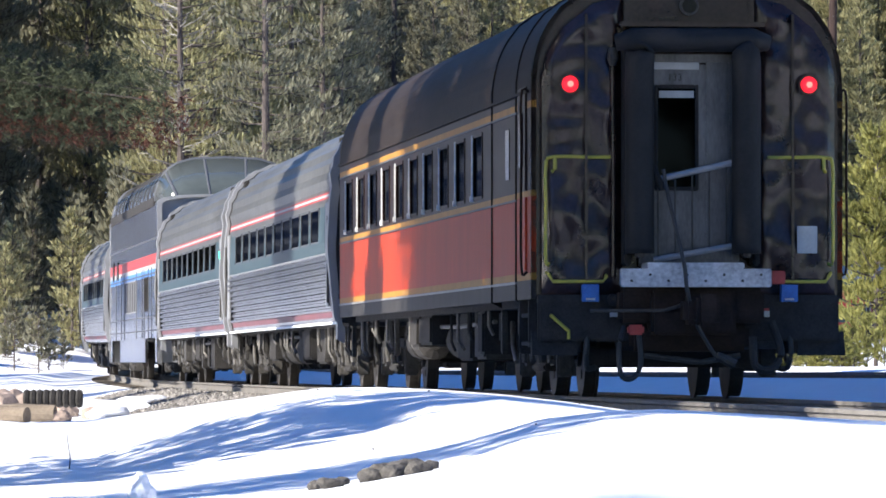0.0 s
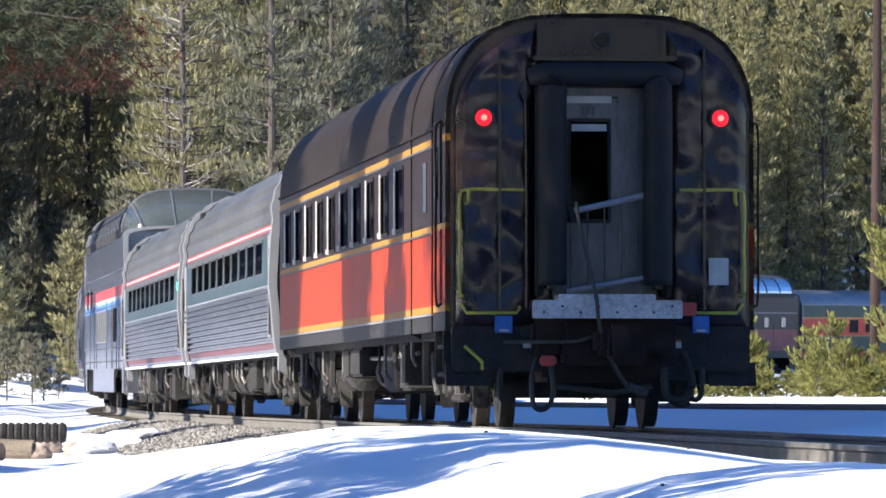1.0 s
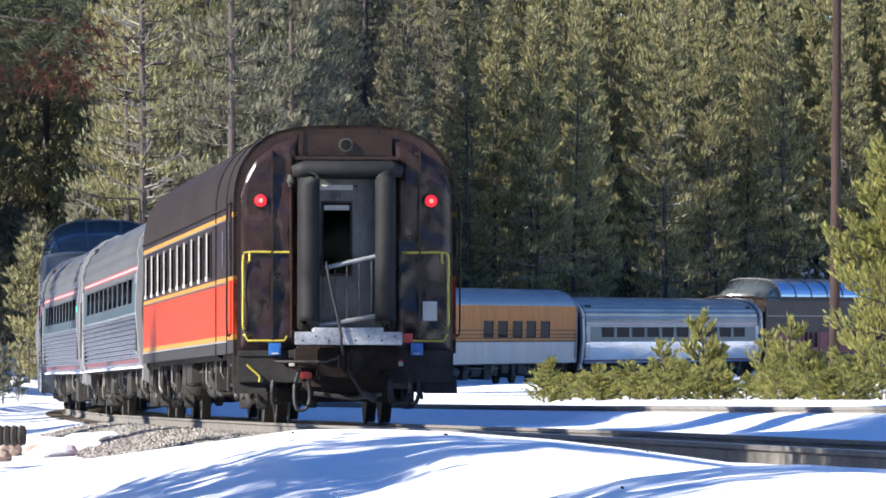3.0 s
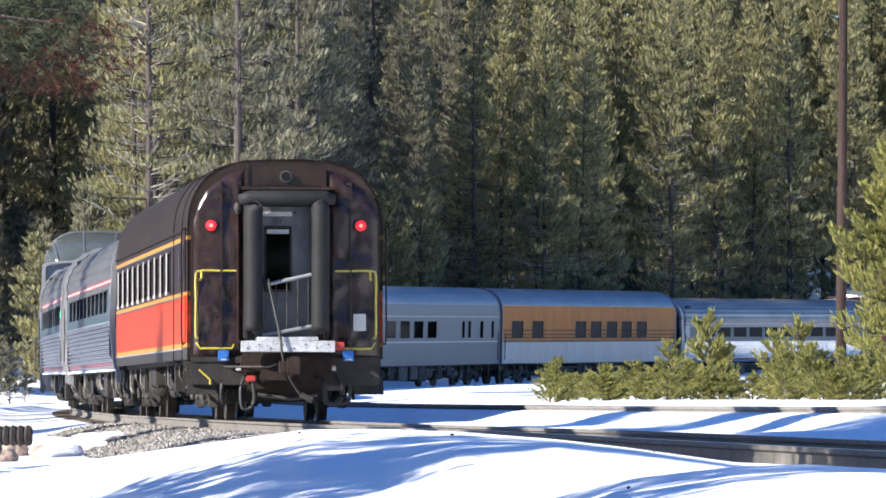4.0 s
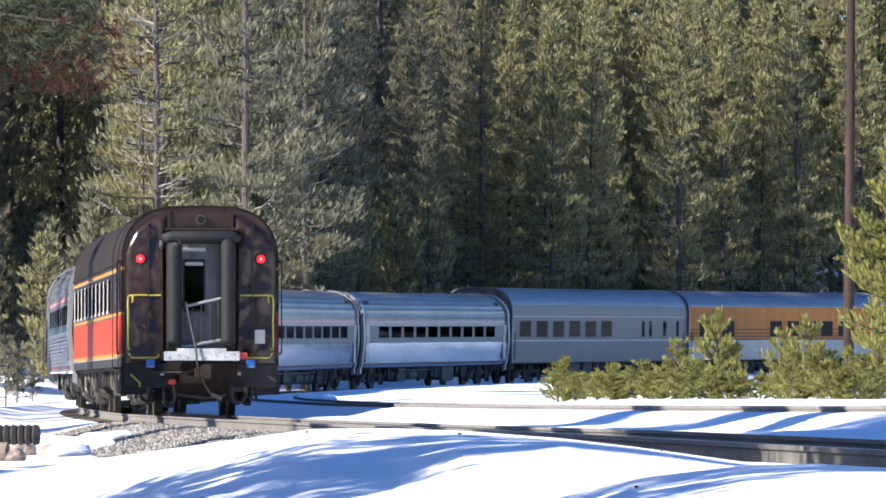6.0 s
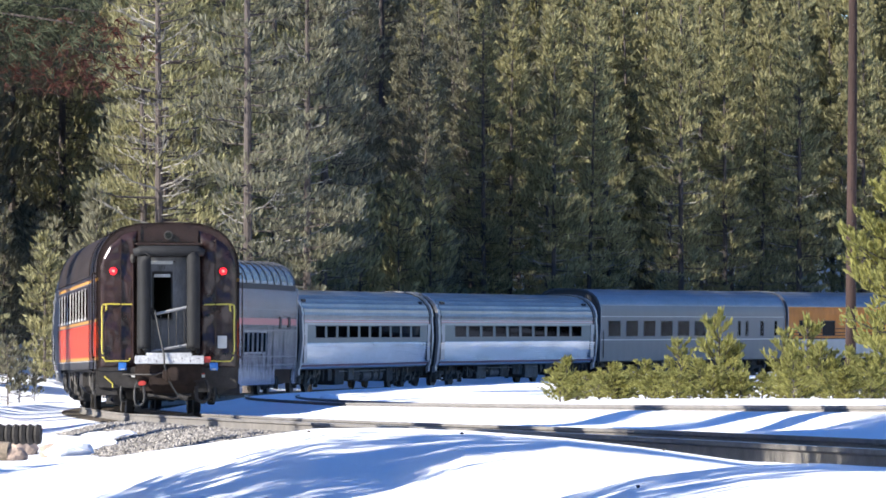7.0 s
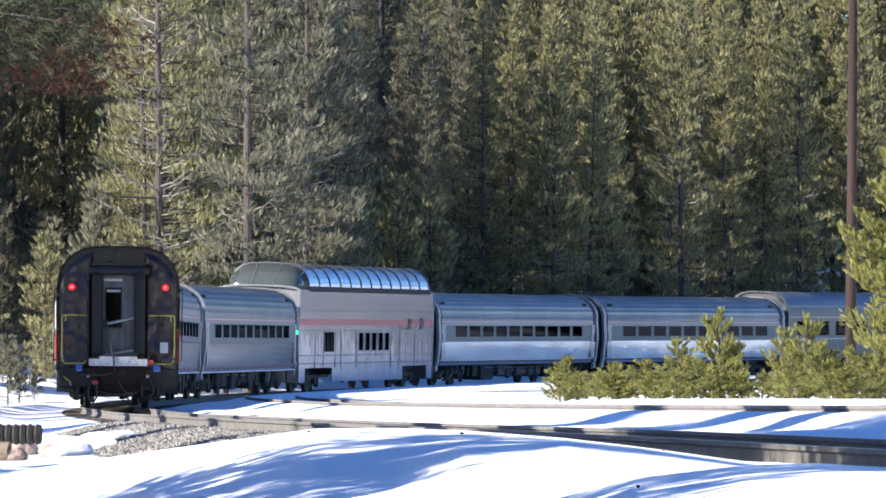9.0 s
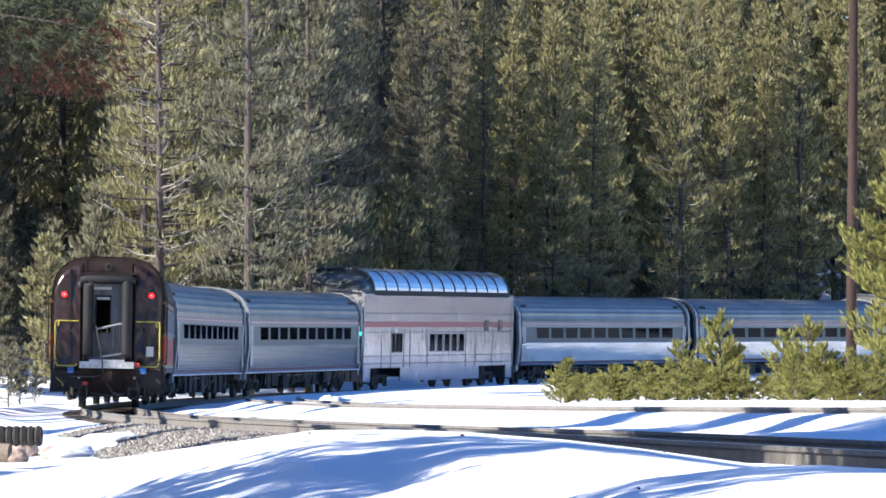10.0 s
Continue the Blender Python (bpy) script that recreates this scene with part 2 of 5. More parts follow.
# ================= mesh helpers =================
class Build:
    """Collects quads and triangles of one mesh."""

    def __init__(self):
        self.v, self.f, self.m = [], [], []

    def add(self, verts, faces, mat=0):
        o = len(self.v)
        self.v.extend(tuple(p) for p in verts)
        self.f.extend(tuple(o + i for i in f) for f in faces)
        self.m.extend([mat] * len(faces))
        return self

    def box(self, x0, x1, y0, y1, z0, z1, mat=0, bevel=0.0):
        if bevel <= 0:
            v = [(x, y, z) for x in (x0, x1) for y in (y0, y1) for z in (z0, z1)]
            return self.add(v, [(0, 1, 3, 2), (4, 6, 7, 5), (0, 4, 5, 1), (2, 3, 7, 6), (0, 2, 6, 4), (1, 5, 7, 3)], mat)
        bm = bmesh.new()
        bmesh.ops.create_cube(bm, size=1.0, matrix=Matrix.Translation(((x0 + x1) / 2, (y0 + y1) / 2, (z0 + z1) / 2)) @ Matrix.Diagonal((x1 - x0, y1 - y0, z1 - z0, 1)))
        bmesh.ops.bevel(bm, geom=bm.edges[:], offset=bevel, segments=2, affect="EDGES")
        bm.verts.index_update()
        self.add([v.co for v in bm.verts], [[v.index for v in f.verts] for f in bm.faces], mat)
        bm.free()
        return self

    def tube(self, pts, r, n=8, mat=0, caps=True):
        """A round bar along a list of points; r a number or one radius a point."""
        pts = [Vector(p) for p in pts]
        rs = r if isinstance(r, (list, tuple)) else [r] * len(pts)
        vs, fs = [], []
        for i, p in enumerate(pts):
            d = (pts[min(i + 1, len(pts) - 1)] - pts[max(i - 1, 0)]).normalized()
            a = d.cross(Vector((0, 0, 1)) if abs(d.z) < 0.9 else Vector((1, 0, 0))).normalized()
            b = d.cross(a)
            for k in range(n):
                w = 2 * math.pi * k / n
                vs.append(p + rs[i] * (math.cos(w) * a + math.sin(w) * b))
        for i in range(len(pts) - 1):
            for k in range(n):
                fs.append((i * n + k, i * n + (k + 1) % n, (i + 1) * n + (k + 1) % n, (i + 1) * n + k))
        if caps:
            fs.append(tuple(range(n - 1, -1, -1)))
            fs.append(tuple((len(pts) - 1) * n + k for k in range(n)))
        return self.add(vs, fs, mat)

    def disc(self, c, axis, r, depth, n=20, mat=0):
        c, axis = Vector(c), Vector(axis).normalized()
        return self.tube([c - axis * depth / 2, c + axis * depth / 2], r, n, mat)

    def mesh(self, name, mats, smooth=False):
        me = bpy.data.meshes.new(name)
        me.from_pydata(self.v, [], self.f)
        for m in mats if isinstance(mats, (list, tuple)) else [mats]:
            me.materials.append(m)
        me.polygons.foreach_set("material_index", self.m)
        if smooth:
            me.polygons.foreach_set("use_smooth", [True] * len(self.f))
        me.update()
        return me


def part(name, b, mats, parent, label="", smooth=False):
    """One mesh object under a thing or a part; b a Build or a finished mesh."""
    ob = new(name, b if isinstance(b, bpy.types.Mesh) else b.mesh(name, mats, smooth))
    ob.parent = parent
    if label:
        tagged(ob, label)
    return ob


def thing(name, label, category, group="", kind="", m=None):
    ob = tagged(new(name), label, category, group, kind)
    ob.matrix_basis = m or Matrix()
    return ob


def structure(name, b, mats, label, category, smooth=False):
    return tagged(new(name, b.mesh(name, mats, smooth)), label, category, "", "structure")


def arc_between(pts, sub=6):
    """A smooth curve through points (Catmull-Rom)."""
    p = [Vector(q) for q in pts]
    p = [2 * p[0] - p[1]] + p + [2 * p[-1] - p[-2]]
    out = []
    for i in range(1, len(p) - 2):
        for k in range(sub):
            t = k / sub
            out.append(0.5 * ((2 * p[i]) + (p[i + 1] - p[i - 1]) * t + (2 * p[i - 1] - 5 * p[i] + 4 * p[i + 1] - p[i + 2]) * t * t
                              + (3 * p[i] - p[i - 1] - 3 * p[i + 1] + p[i + 2]) * t ** 3))
    return out + [p[-2]]


# ================= ground =================
def nearest_line(x, y):
    """Chainage and offset to the right of the nearest point of the main line, for arrays."""
    s, u = np.empty(x.size), np.empty(x.size)
    xs, ys = x.ravel(), y.ravel()
    for a in range(0, xs.size, 4000):
        dx, dy = xs[a:a + 4000, None] - LINE_X[None], ys[a:a + 4000, None] - LINE_Y[None]
        i = np.argmin(dx * dx + dy * dy, axis=1)
        j = np.arange(i.size)
        h = LINE_H[i]
        s[a:a + 4000] = LINE_S[i] + dx[j, i] * np.sin(h) + dy[j, i] * np.cos(h)
        u[a:a + 4000] = dx[j, i] * np.cos(h) - dy[j, i] * np.sin(h)
    return s.reshape(x.shape), u.reshape(x.shape)


def ease(a, b, x):
    t = np.clip((x - a) / (b - a), 0, 1)
    return t * t * (3 - 2 * t)


BANK_Y = 37.0
# near snowbank: for each row across it (metres ahead), its drop under the eye against the bearing, both times FOCAL
BEARING = np.array([-1600, -784, -484, -224, -84, 46, 216, 346, 536, 666, 784, 1600.0])
BANK = [
    (37.0, [160, 134, 94, 61, 61, 66, 79, 94, 120, 124, 128, 160]),
    (34.0, [330, 262, 156, 75, 66, 70, 83, 98, 126, 131, 138, 170]),
    (31.0, [360, 305, 262, 208, 182, 118, 90, 102, 130, 142, 154, 190]),
    (27.8, [380, 350, 310, 280, 255, 235, 200, 158, 138, 142, 149, 190]),
    (26.0, [400, 370, 340, 310, 280, 235, 182, 142, 120, 116, 126, 170]),
    (24.5, [420, 390, 360, 330, 305, 270, 232, 190, 150, 138, 136, 180]),
    (21.0, [440, 420, 400, 375, 350, 330, 300, 255, 220, 200, 194, 220]),
    (16.0, [560, 540, 520, 500, 470, 450, 430, 400, 370, 350, 340, 360]),
    (10.0, [1100, 1080, 1060, 1040, 1020, 1000, 980, 960, 950, 940, 940, 960]),
]


def bank_z(x, y):
    """Drifted snowbank whose folds run along the sunbeams."""
    z = 0.0
    yy = np.clip(y, 10.0, 60.0)
    a = FOCAL * x / yy
    for off in (-0.9, -0.45, 0.0, 0.45, 0.9):
        fold = yy - math.tan(radians(SUN_BEHIND)) * x + off
        rows = [(d, np.interp(a, BEARING, v)) for d, v in reversed(BANK)]
        drop = np.broadcast_to(rows[0][1], fold.shape).copy()
        for (d0, v0), (d1, v1) in zip(rows[:-1], rows[1:]):
            t = np.clip((fold - d0) / (d1 - d0), 0, 1)
            drop = np.where(fold >= d0, v0 + (v1 - v0) * t, drop)
        z = z - drop * yy / FOCAL / 5
    return EYE_Z + z - 0.75 * (1 - ease(2.0, 13.0, y))


def ripple(x, y, f, ph):
    return np.sin(x * f + 1.3 * np.sin(y * f * 0.7 + ph) + ph) * np.sin(y * f * 0.83 + 1.1 * np.sin(x * f * 0.6 - ph) + 2 * ph)


def ground_z(x, y):
    s, u = nearest_line(x, y)
    zt = np.interp(s, RISE_S, RISE_Z)
    right = zt - 0.20 + 0.16 * ease(1.2, 2.3, u) + 0.16 * ease(2.6, 4.0, u) + 0.12 * ease(6, 9, u)
    right += 0.04 * (ease(1.6, 2.6, u) - ease(3.0, 3.7, u) + ease(6.2, 8, u)) * ripple(x, y, 0.45, 0.4) + 0.05 * ease(3.0, 3.8, u)
    low = -u
    left = zt - 0.20 - 0.34 * ease(1.3, 3.0, low) - 0.1 * ease(3, 5, low)
    left += ease(80, 96, s) * (0.42 * ease(1.4, 3.6, low)) + 0.14 * np.clip(low - 6, 0, 14) * ease(60, 150, y) + 0.27 * np.clip(low - 22, 0, 90)
    left += ease(4, 7, low) * 0.14 * ripple(x, y, 0.6, 1.1)
    base = np.where(u >= 0, right, left)
    # near snowbank between the eye and the track
    a = FOCAL * x / np.maximum(y, 6.0)
    bank = bank_z(x, y)
    fold = y - math.tan(radians(SUN_BEHIND)) * x
    far = BANK_Y + np.interp(a, [-300, 500], [7.0, 3.5])
    w = 1 - ease(BANK_Y, far, fold)
    w = np.where(u > -1.6, 0.0, w) * ease(1.6, 2.2, low)
    return base * (1 - w) + bank * w


def ground():
    ys = np.concatenate([np.linspace(-90, 8, 20), np.linspace(10, 22, 16)[:-1], np.linspace(22, 44, 120)[:-1], np.linspace(44, 60, 40)[:-1], np.linspace(60, 130, 70)[:-1], np.linspace(130, 340, 120)[:-1], np.linspace(340, 700, 30)])
    q = np.linspace(-1, 1, 181)
    b = Build()
    rows = []
    for y in ys:
        half = max(2.5, 0.085 * abs(y) + 1.0)
        rows.append(np.where(np.abs(q) < 0.72, q / 0.72 * half, np.sign(q) * (half + (420 - half) * ((np.abs(q) - 0.72) / 0.28) ** 2.2)))
    x = np.array(rows)
    y = np.repeat(ys[:, None], q.size, 1)
    z = ground_z(x, y)
    n = q.size
    b.v = list(zip(x.ravel().tolist(), y.ravel().tolist(), z.ravel().tolist()))
    b.f = [(i * n + j, i * n + j + 1, (i + 1) * n + j + 1, (i + 1) * n + j) for i in range(len(ys) - 1) for j in range(n - 1)]
    b.m = [0] * len(b.f)
    structure("ground", b, SNOW, "deep white snow over the railway clearing and forest floor", "snow", True)


def z_at(x, y):
    return float(ground_z(np.array([[x]]), np.array([[y]]))[0, 0])


# ================= track =================
RAIL_SEC = [(-0.036, 0.0), (-0.036, -0.035), (-0.012, -0.05), (-0.011, -0.14), (-0.07, -0.165), (-0.07, -0.178),
            (0.07, -0.178), (0.07, -0.165), (0.011, -0.14), (0.012, -0.05), (0.036, -0.035), (0.036, 0.0)]


def rail(name, u, lift, s0, s1, label):
    b = Build()
    stations = np.arange(s0, s1, 2.0)
    k = len(RAIL_SEC)
    for s in stations:
        x, y, z, h = on_line(s, u)
        for dx, dz in RAIL_SEC:
            b.v.append((x + dx * math.cos(h), y - dx * math.sin(h), z + dz + lift))
    for i in range(len(stations) - 1):
        for j in range(k):
            b.f.append((i * k + j, i * k + (j + 1) % k, (i + 1) * k + (j + 1) % k, (i + 1) * k + j))
            b.m.append(1 if j == k - 1 else 0)
    structure(name, b, [RAIL, RAILTOP], label, "rail")


def track():
    g = 0.7525
    rail("rail_main_left", -g, 0.0, -150, 415, "rusty brown steel rail of the main track")
    rail("rail_main_right", g, 0.0, -150, 415, "rusty brown steel rail of the main track")
    rail("rail_siding_left", 4.7 - g, 0.24, -150, 150, "rusty siding rail half buried in snow")
    rail("rail_siding_right", 4.7 + g, 0.24, -150, 150, "rusty siding rail half buried in snow")
    b = Build()
    for i in range(700):
        x, y, z, h = on_line(-60 + i * 0.55)
        c, sn = math.cos(h), math.sin(h)
        v = []
        for dx in (-1.3, 1.3):
            for dy in (-0.11, 0.11):
                for dz in (-0.34, -0.17):
                    v.append((x + dx * c + dy * sn, y - dx * sn + dy * c, z + dz))
        b.add(v, [(0, 1, 3, 2), (4, 6, 7, 5), (0, 4, 5, 1), (2, 3, 7, 6), (0, 2, 6, 4), (1, 5, 7, 3)])
    tagged(new("railway_ties", b.mesh("railway_ties", TIE)), "dark timber ties sunk in snow and ballast under the rails", "ties", "", "stuff")
    # bed of crushed stone along the open left shoulder
    b = Build()
    sec = [(-3.9, -0.72), (-3.2, -0.56), (-2.4, -0.40), (-1.7, -0.24), (-1.25, -0.19), (-0.85, -0.185), (-0.85, -0.6), (-3.9, -0.9)]
    st = np.arange(26, 92, 1.0)
    for s in st:
        for dx, dz in sec:
            x, y, z, h = on_line(s, dx + 0.15 * math.sin(s * 1.7 + dx) * (dx < -2))
            b.v.append((x, y, z + dz - 0.5 * max(0.0, (s - 80) / 12) + 0.02 * math.sin(s * 3.1 + dx * 5)))
    k = len(sec)
    for i in range(len(st) - 1):
        for j in range(k):
            b.f.append((i * k + j, (i + 1) * k + j, (i + 1) * k + (j + 1) % k, i * k + (j + 1) % k))
            b.m.append(0)
    structure("ballast_bed", b, GRAVEL, "bank of grey crushed-stone ballast beside the rails", "ballast")
    rnd = random.Random(5)
    b = Build()
    for _ in range(9000):
        s, u = rnd.uniform(30, 82), rnd.uniform(-3.7, -0.9)
        x, y, z, h = on_line(s, u)
        z += float(np.interp(u, [-3.9, -3.2, -2.4, -1.7, -1.25, -0.85], [-0.72, -0.56, -0.40, -0.24, -0.19, -0.185]))
        r = rnd.uniform(0.025, 0.06)
        m = Euler([rnd.uniform(0, 6) for _ in range(3)]).to_matrix()
        v = [m @ Vector((dx * r * rnd.uniform(0.7, 1.2), dy * r * rnd.uniform(0.7, 1.2), dz * r * rnd.uniform(0.7, 1.2))) + Vector((x, y, z + 0.01))
             for dx, dy, dz in ((1, 0, 0), (-1, 0, 0), (0, 1, 0), (0, -1, 0), (0, 0, 1), (0, 0, -1))]
        b.add(v, [(0, 2, 4), (2, 1, 4), (1, 3, 4), (3, 0, 4), (2, 0, 5), (1, 2, 5), (3, 1, 5), (0, 3, 5)])
    tagged(new("ballast_stones", b.mesh("ballast_stones", STONE)), "loose grey and brown crushed stones on the track shoulder", "gravel", "", "stuff")


# ================= railway cars =================
HALF = 12.75


def section(kind):
    """Outline of a car body, bottom left over the roof to bottom right, as (x, z)."""
    out = []
    if kind == "round":
        rows = [(0.92, -0.03), (0.96, 0.0), (1.0, 0), (1.08, 0)]
        for i in range(9):
            z0 = 1.09 + i * 0.088
            rows += [(z0, 0.022), (z0 + 0.034, 0.022), (z0 + 0.046, -0.022), (z0 + 0.076, -0.022)]
        rows += [(1.90, 0), (1.95, 0), (2.06, 0), (2.56, 0), (2.66, 0), (2.688, 0), (2.724, 0), (2.752, 0), (2.80, 0)]
        for z, dx in rows:
            out.append((-(1.60 - 0.075 * ((z - 2.0) / 0.9) ** 2 + dx), z))
        for th in range(6, 91, 6):
            c, s_ = math.cos(radians(th)), math.sin(radians(th))
            rib = 0.022 if (th // 6) % 2 and th < 72 else 0
            out.append((-(1.55 * c ** 0.75 + rib), 2.80 + (1.06 + rib) * s_ ** 0.95))
    elif kind == "dome":
        for z in (0.42, 0.8, 0.95, 1.3, 1.55, 2.3, 2.45, 2.55, 2.66, 2.78, 3.06, 3.12, 3.2, 3.55, 3.84):
            out.append((-1.53, z))
        for th in range(8, 91, 8):
            c, s_ = math.cos(radians(th)), math.sin(radians(th))
            out.append((-1.53 * c ** 0.6, 3.84 + 0.16 * s_))
        out.append((0, 4.0))
    else:
        for z in (0.98, 1.17, 1.24, 1.45, 1.7, 1.90, 1.95, 2.0, 2.06, 2.10, 2.15, 2.20, 2.24, 2.38, 2.42, 2.75, 2.80, 2.88, 2.95, 2.98, 3.02):
            out.append((-1.555, z))
        for th in range(5, 91, 5):
            c, s_ = math.cos(radians(th)), math.sin(radians(th))
            rib = 0.010 if (th // 5) % 2 and 40 < th < 80 else 0
            out.append((-(1.555 * c ** 0.6 + rib * 0.5), 3.02 + (1.14 + rib) * s_ ** 0.86))
    if abs(out[-1][0]) > 1e-6:
        out[-1] = (0.0, out[-1][1])
    return out + [(-x, z) for x, z in reversed(out[:-1])]


def shell(kind, windows, paint, cut=None, y0=-HALF + 0.1, y1=HALF - 0.1):
    """Body skin with real window openings. windows: (y, z, width, height); paint(y, z, left) gives the slot."""
    sec = section(kind)
    ys = {y0, y1}
    for y, z, w, h in windows:
        ys |= {round(y - w / 2, 3), round(y + w / 2, 3)}
    extra = [y0 + (y1 - y0) * i / 14 for i in range(1, 14)]
    for e in extra:
        if all(abs(e - y) > 0.3 for y in ys) and not any(abs(e - y) < w / 2 for y, z, w, h in windows):
            ys.add(e)
    for e in cut or []:
        ys.add(e)
    ys = sorted(ys)
    b = Build()
    n = len(sec)
    for y in ys:
        # ends draw in a little on round cars
        b.v.extend((x, y, z) for x, z in sec)
    for i in range(len(ys) - 1):
        yc = (ys[i] + ys[i + 1]) / 2
        for j in range(n - 1):
            xc, zc = (sec[j][0] + sec[j + 1][0]) / 2, (sec[j][1] + sec[j + 1][1]) / 2
            if abs(xc) > 1.3 and any(abs(yc - y) < w / 2 and abs(zc - z) < h / 2 for y, z, w, h in windows):
                continue
            slot = paint(yc, zc, xc < 0)
            if slot is None:
                continue
            b.f.append((i * n + j, i * n + j + 1, (i + 1) * n + j + 1, (i + 1) * n + j))
            b.m.append(slot)
    return b, sec


def side_x(sec, z):
    p = [(z_, -x) for x, z_ in sec[:len(sec) // 2 + 1]]
    return float(np.interp(z, [a for a, _ in p], [c for _, c in p]))


WINDOW_MESHES = {}


def window(car, side, x, y, z, w, h, frame_mat, pane_mat, lip=0.02):
    """A window in a car side: rim with rounded look, pane set back inside it."""
    key = (w, h, frame_mat.name, lip)
    if key not in WINDOW_MESHES:
        b = Build()
        t = 0.03
        b.box(-0.03, lip, -w / 2 - 0.005, -w / 2 + t, -h / 2, h / 2, 0, 0.004)
        b.box(-0.03, lip, w / 2 - t, w / 2 + 0.005, -h / 2, h / 2, 0, 0.004)
        b.box(-0.03, lip, -w / 2 + t, w / 2 - t, h / 2 - t, h / 2 + 0.005, 0, 0.004)
        b.box(-0.03, lip, -w / 2 + t, w / 2 - t, -h / 2 - 0.005, -h / 2 + t, 0, 0.004)
        p = Build().box(-0.016, -0.006, -w / 2 + t, w / 2 - t, -h / 2 + t, h / 2 - t)
        WINDOW_MESHES[key] = b.mesh("window", frame_mat), {}, p
    rim, panes, p = WINDOW_MESHES[key]
    if pane_mat.name not in panes:
        panes[pane_mat.name] = p.mesh("pane", pane_mat)
    win = part("window", rim, None, car)
    win.matrix_basis = pose(side * x, y, z, 0, 0, 0 if side > 0 else 180)
    part("pane", panes[pane_mat.name], None, win)


def end_plate(kind, y, face, thick=0.08):
    """Closed end of a body: a plate with the body's outline."""
    sec = section(kind)
    b = Build()
    n = len(sec)
    ya, yb = (y, y - thick * face)
    b.v = [(x, ya, z) for x, z in sec] + [(x, yb, z) for x, z in sec]
    b.f = [tuple(range(n)), tuple(range(2 * n - 1, n - 1, -1))] + [(i, i + 1, n + i + 1, n + i) for i in range(n - 1)] + [(n - 1, 0, n, 2 * n - 1)]
    b.m = [0] * len(b.f)
    return b


WHEELS = []
BOGIE_MESH = {}


def bogies(car, turning):
    """Two four-wheeled bogies with side frames, springs and wheelsets."""
    if not BOGIE_MESH:
        b = Build()
        for sx in (-1, 1):
            xa, xb = sorted((sx * 0.95, sx * 1.12))
            b.box(xa, xb, -1.75, 1.75, 0.52, 0.68, 0, 0.03)
            for dy in (-1.3, 1.3):
                b.box(xa - 0.02, xb + 0.02, dy - 0.17, dy + 0.17, 0.32, 0.6, 1, 0.03)
            for dy in (-0.35, 0.0, 0.35):
                b.tube([(sx * 1.06, dy, 0.34), (sx * 1.06, dy, 0.56)], 0.09, 10, 1)
            b.box(xa, xb, -0.6, 0.6, 0.26, 0.34, 0, 0.02)
            b.tube([(sx * 1.15, -0.7, 0.35), (sx * 1.2, -0.7, 0.9)], 0.05, 8, 1)
            for dy in (-1.85, 1.85):
                b.box(xa, xb, dy - 0.06, dy + 0.06, 0.2, 0.6, 1, 0.02)
        b.box(-0.95, 0.95, -0.25, 0.25, 0.5, 0.75, 0, 0.03)
        b.box(-0.95, 0.95, -1.75, -1.62, 0.5, 0.66, 0, 0.02)
        b.box(-0.95, 0.95, 1.62, 1.75, 0.5, 0.66, 0, 0.02)
        BOGIE_MESH["frame"] = b.mesh("bogie", [DARK, GRIME])
        w = Build()
        for sx in (-1, 1):
            w.disc((sx * 0.755, 0, 0), (1, 0, 0), 0.455, 0.12, 32, 0)
            w.disc((sx * 0.685, 0, 0), (1, 0, 0), 0.482, 0.03, 32, 0)
            w.disc((sx * 0.825, 0, 0), (1, 0, 0), 0.15, 0.06, 12, 0)
            for a in range(3):
                w.tube([(sx * 0.82, 0.26 * math.cos(a * 2.1), 0.26 * math.sin(a * 2.1)), (sx * 0.828, 0.26 * math.cos(a * 2.1), 0.26 * math.sin(a * 2.1))], 0.05, 8, 0)
        w.tube([(-0.95, 0, 0), (0.95, 0, 0)], 0.08, 12, 0)
        BOGIE_MESH["wheels"] = w.mesh("wheelset", WHEELM)
    for y in (-9.1, 9.1):
        bg = part("bogie", BOGIE_MESH["frame"], None, car)
        bg.matrix_basis = pose(0, y, 0)
        for dy in (-1.3, 1.3):
            ws = part("wheelset", BOGIE_MESH["wheels"], None, bg)
            ws.matrix_basis = pose(0, dy, 0.458)
            if turning:
                WHEELS.append((ws, dy))


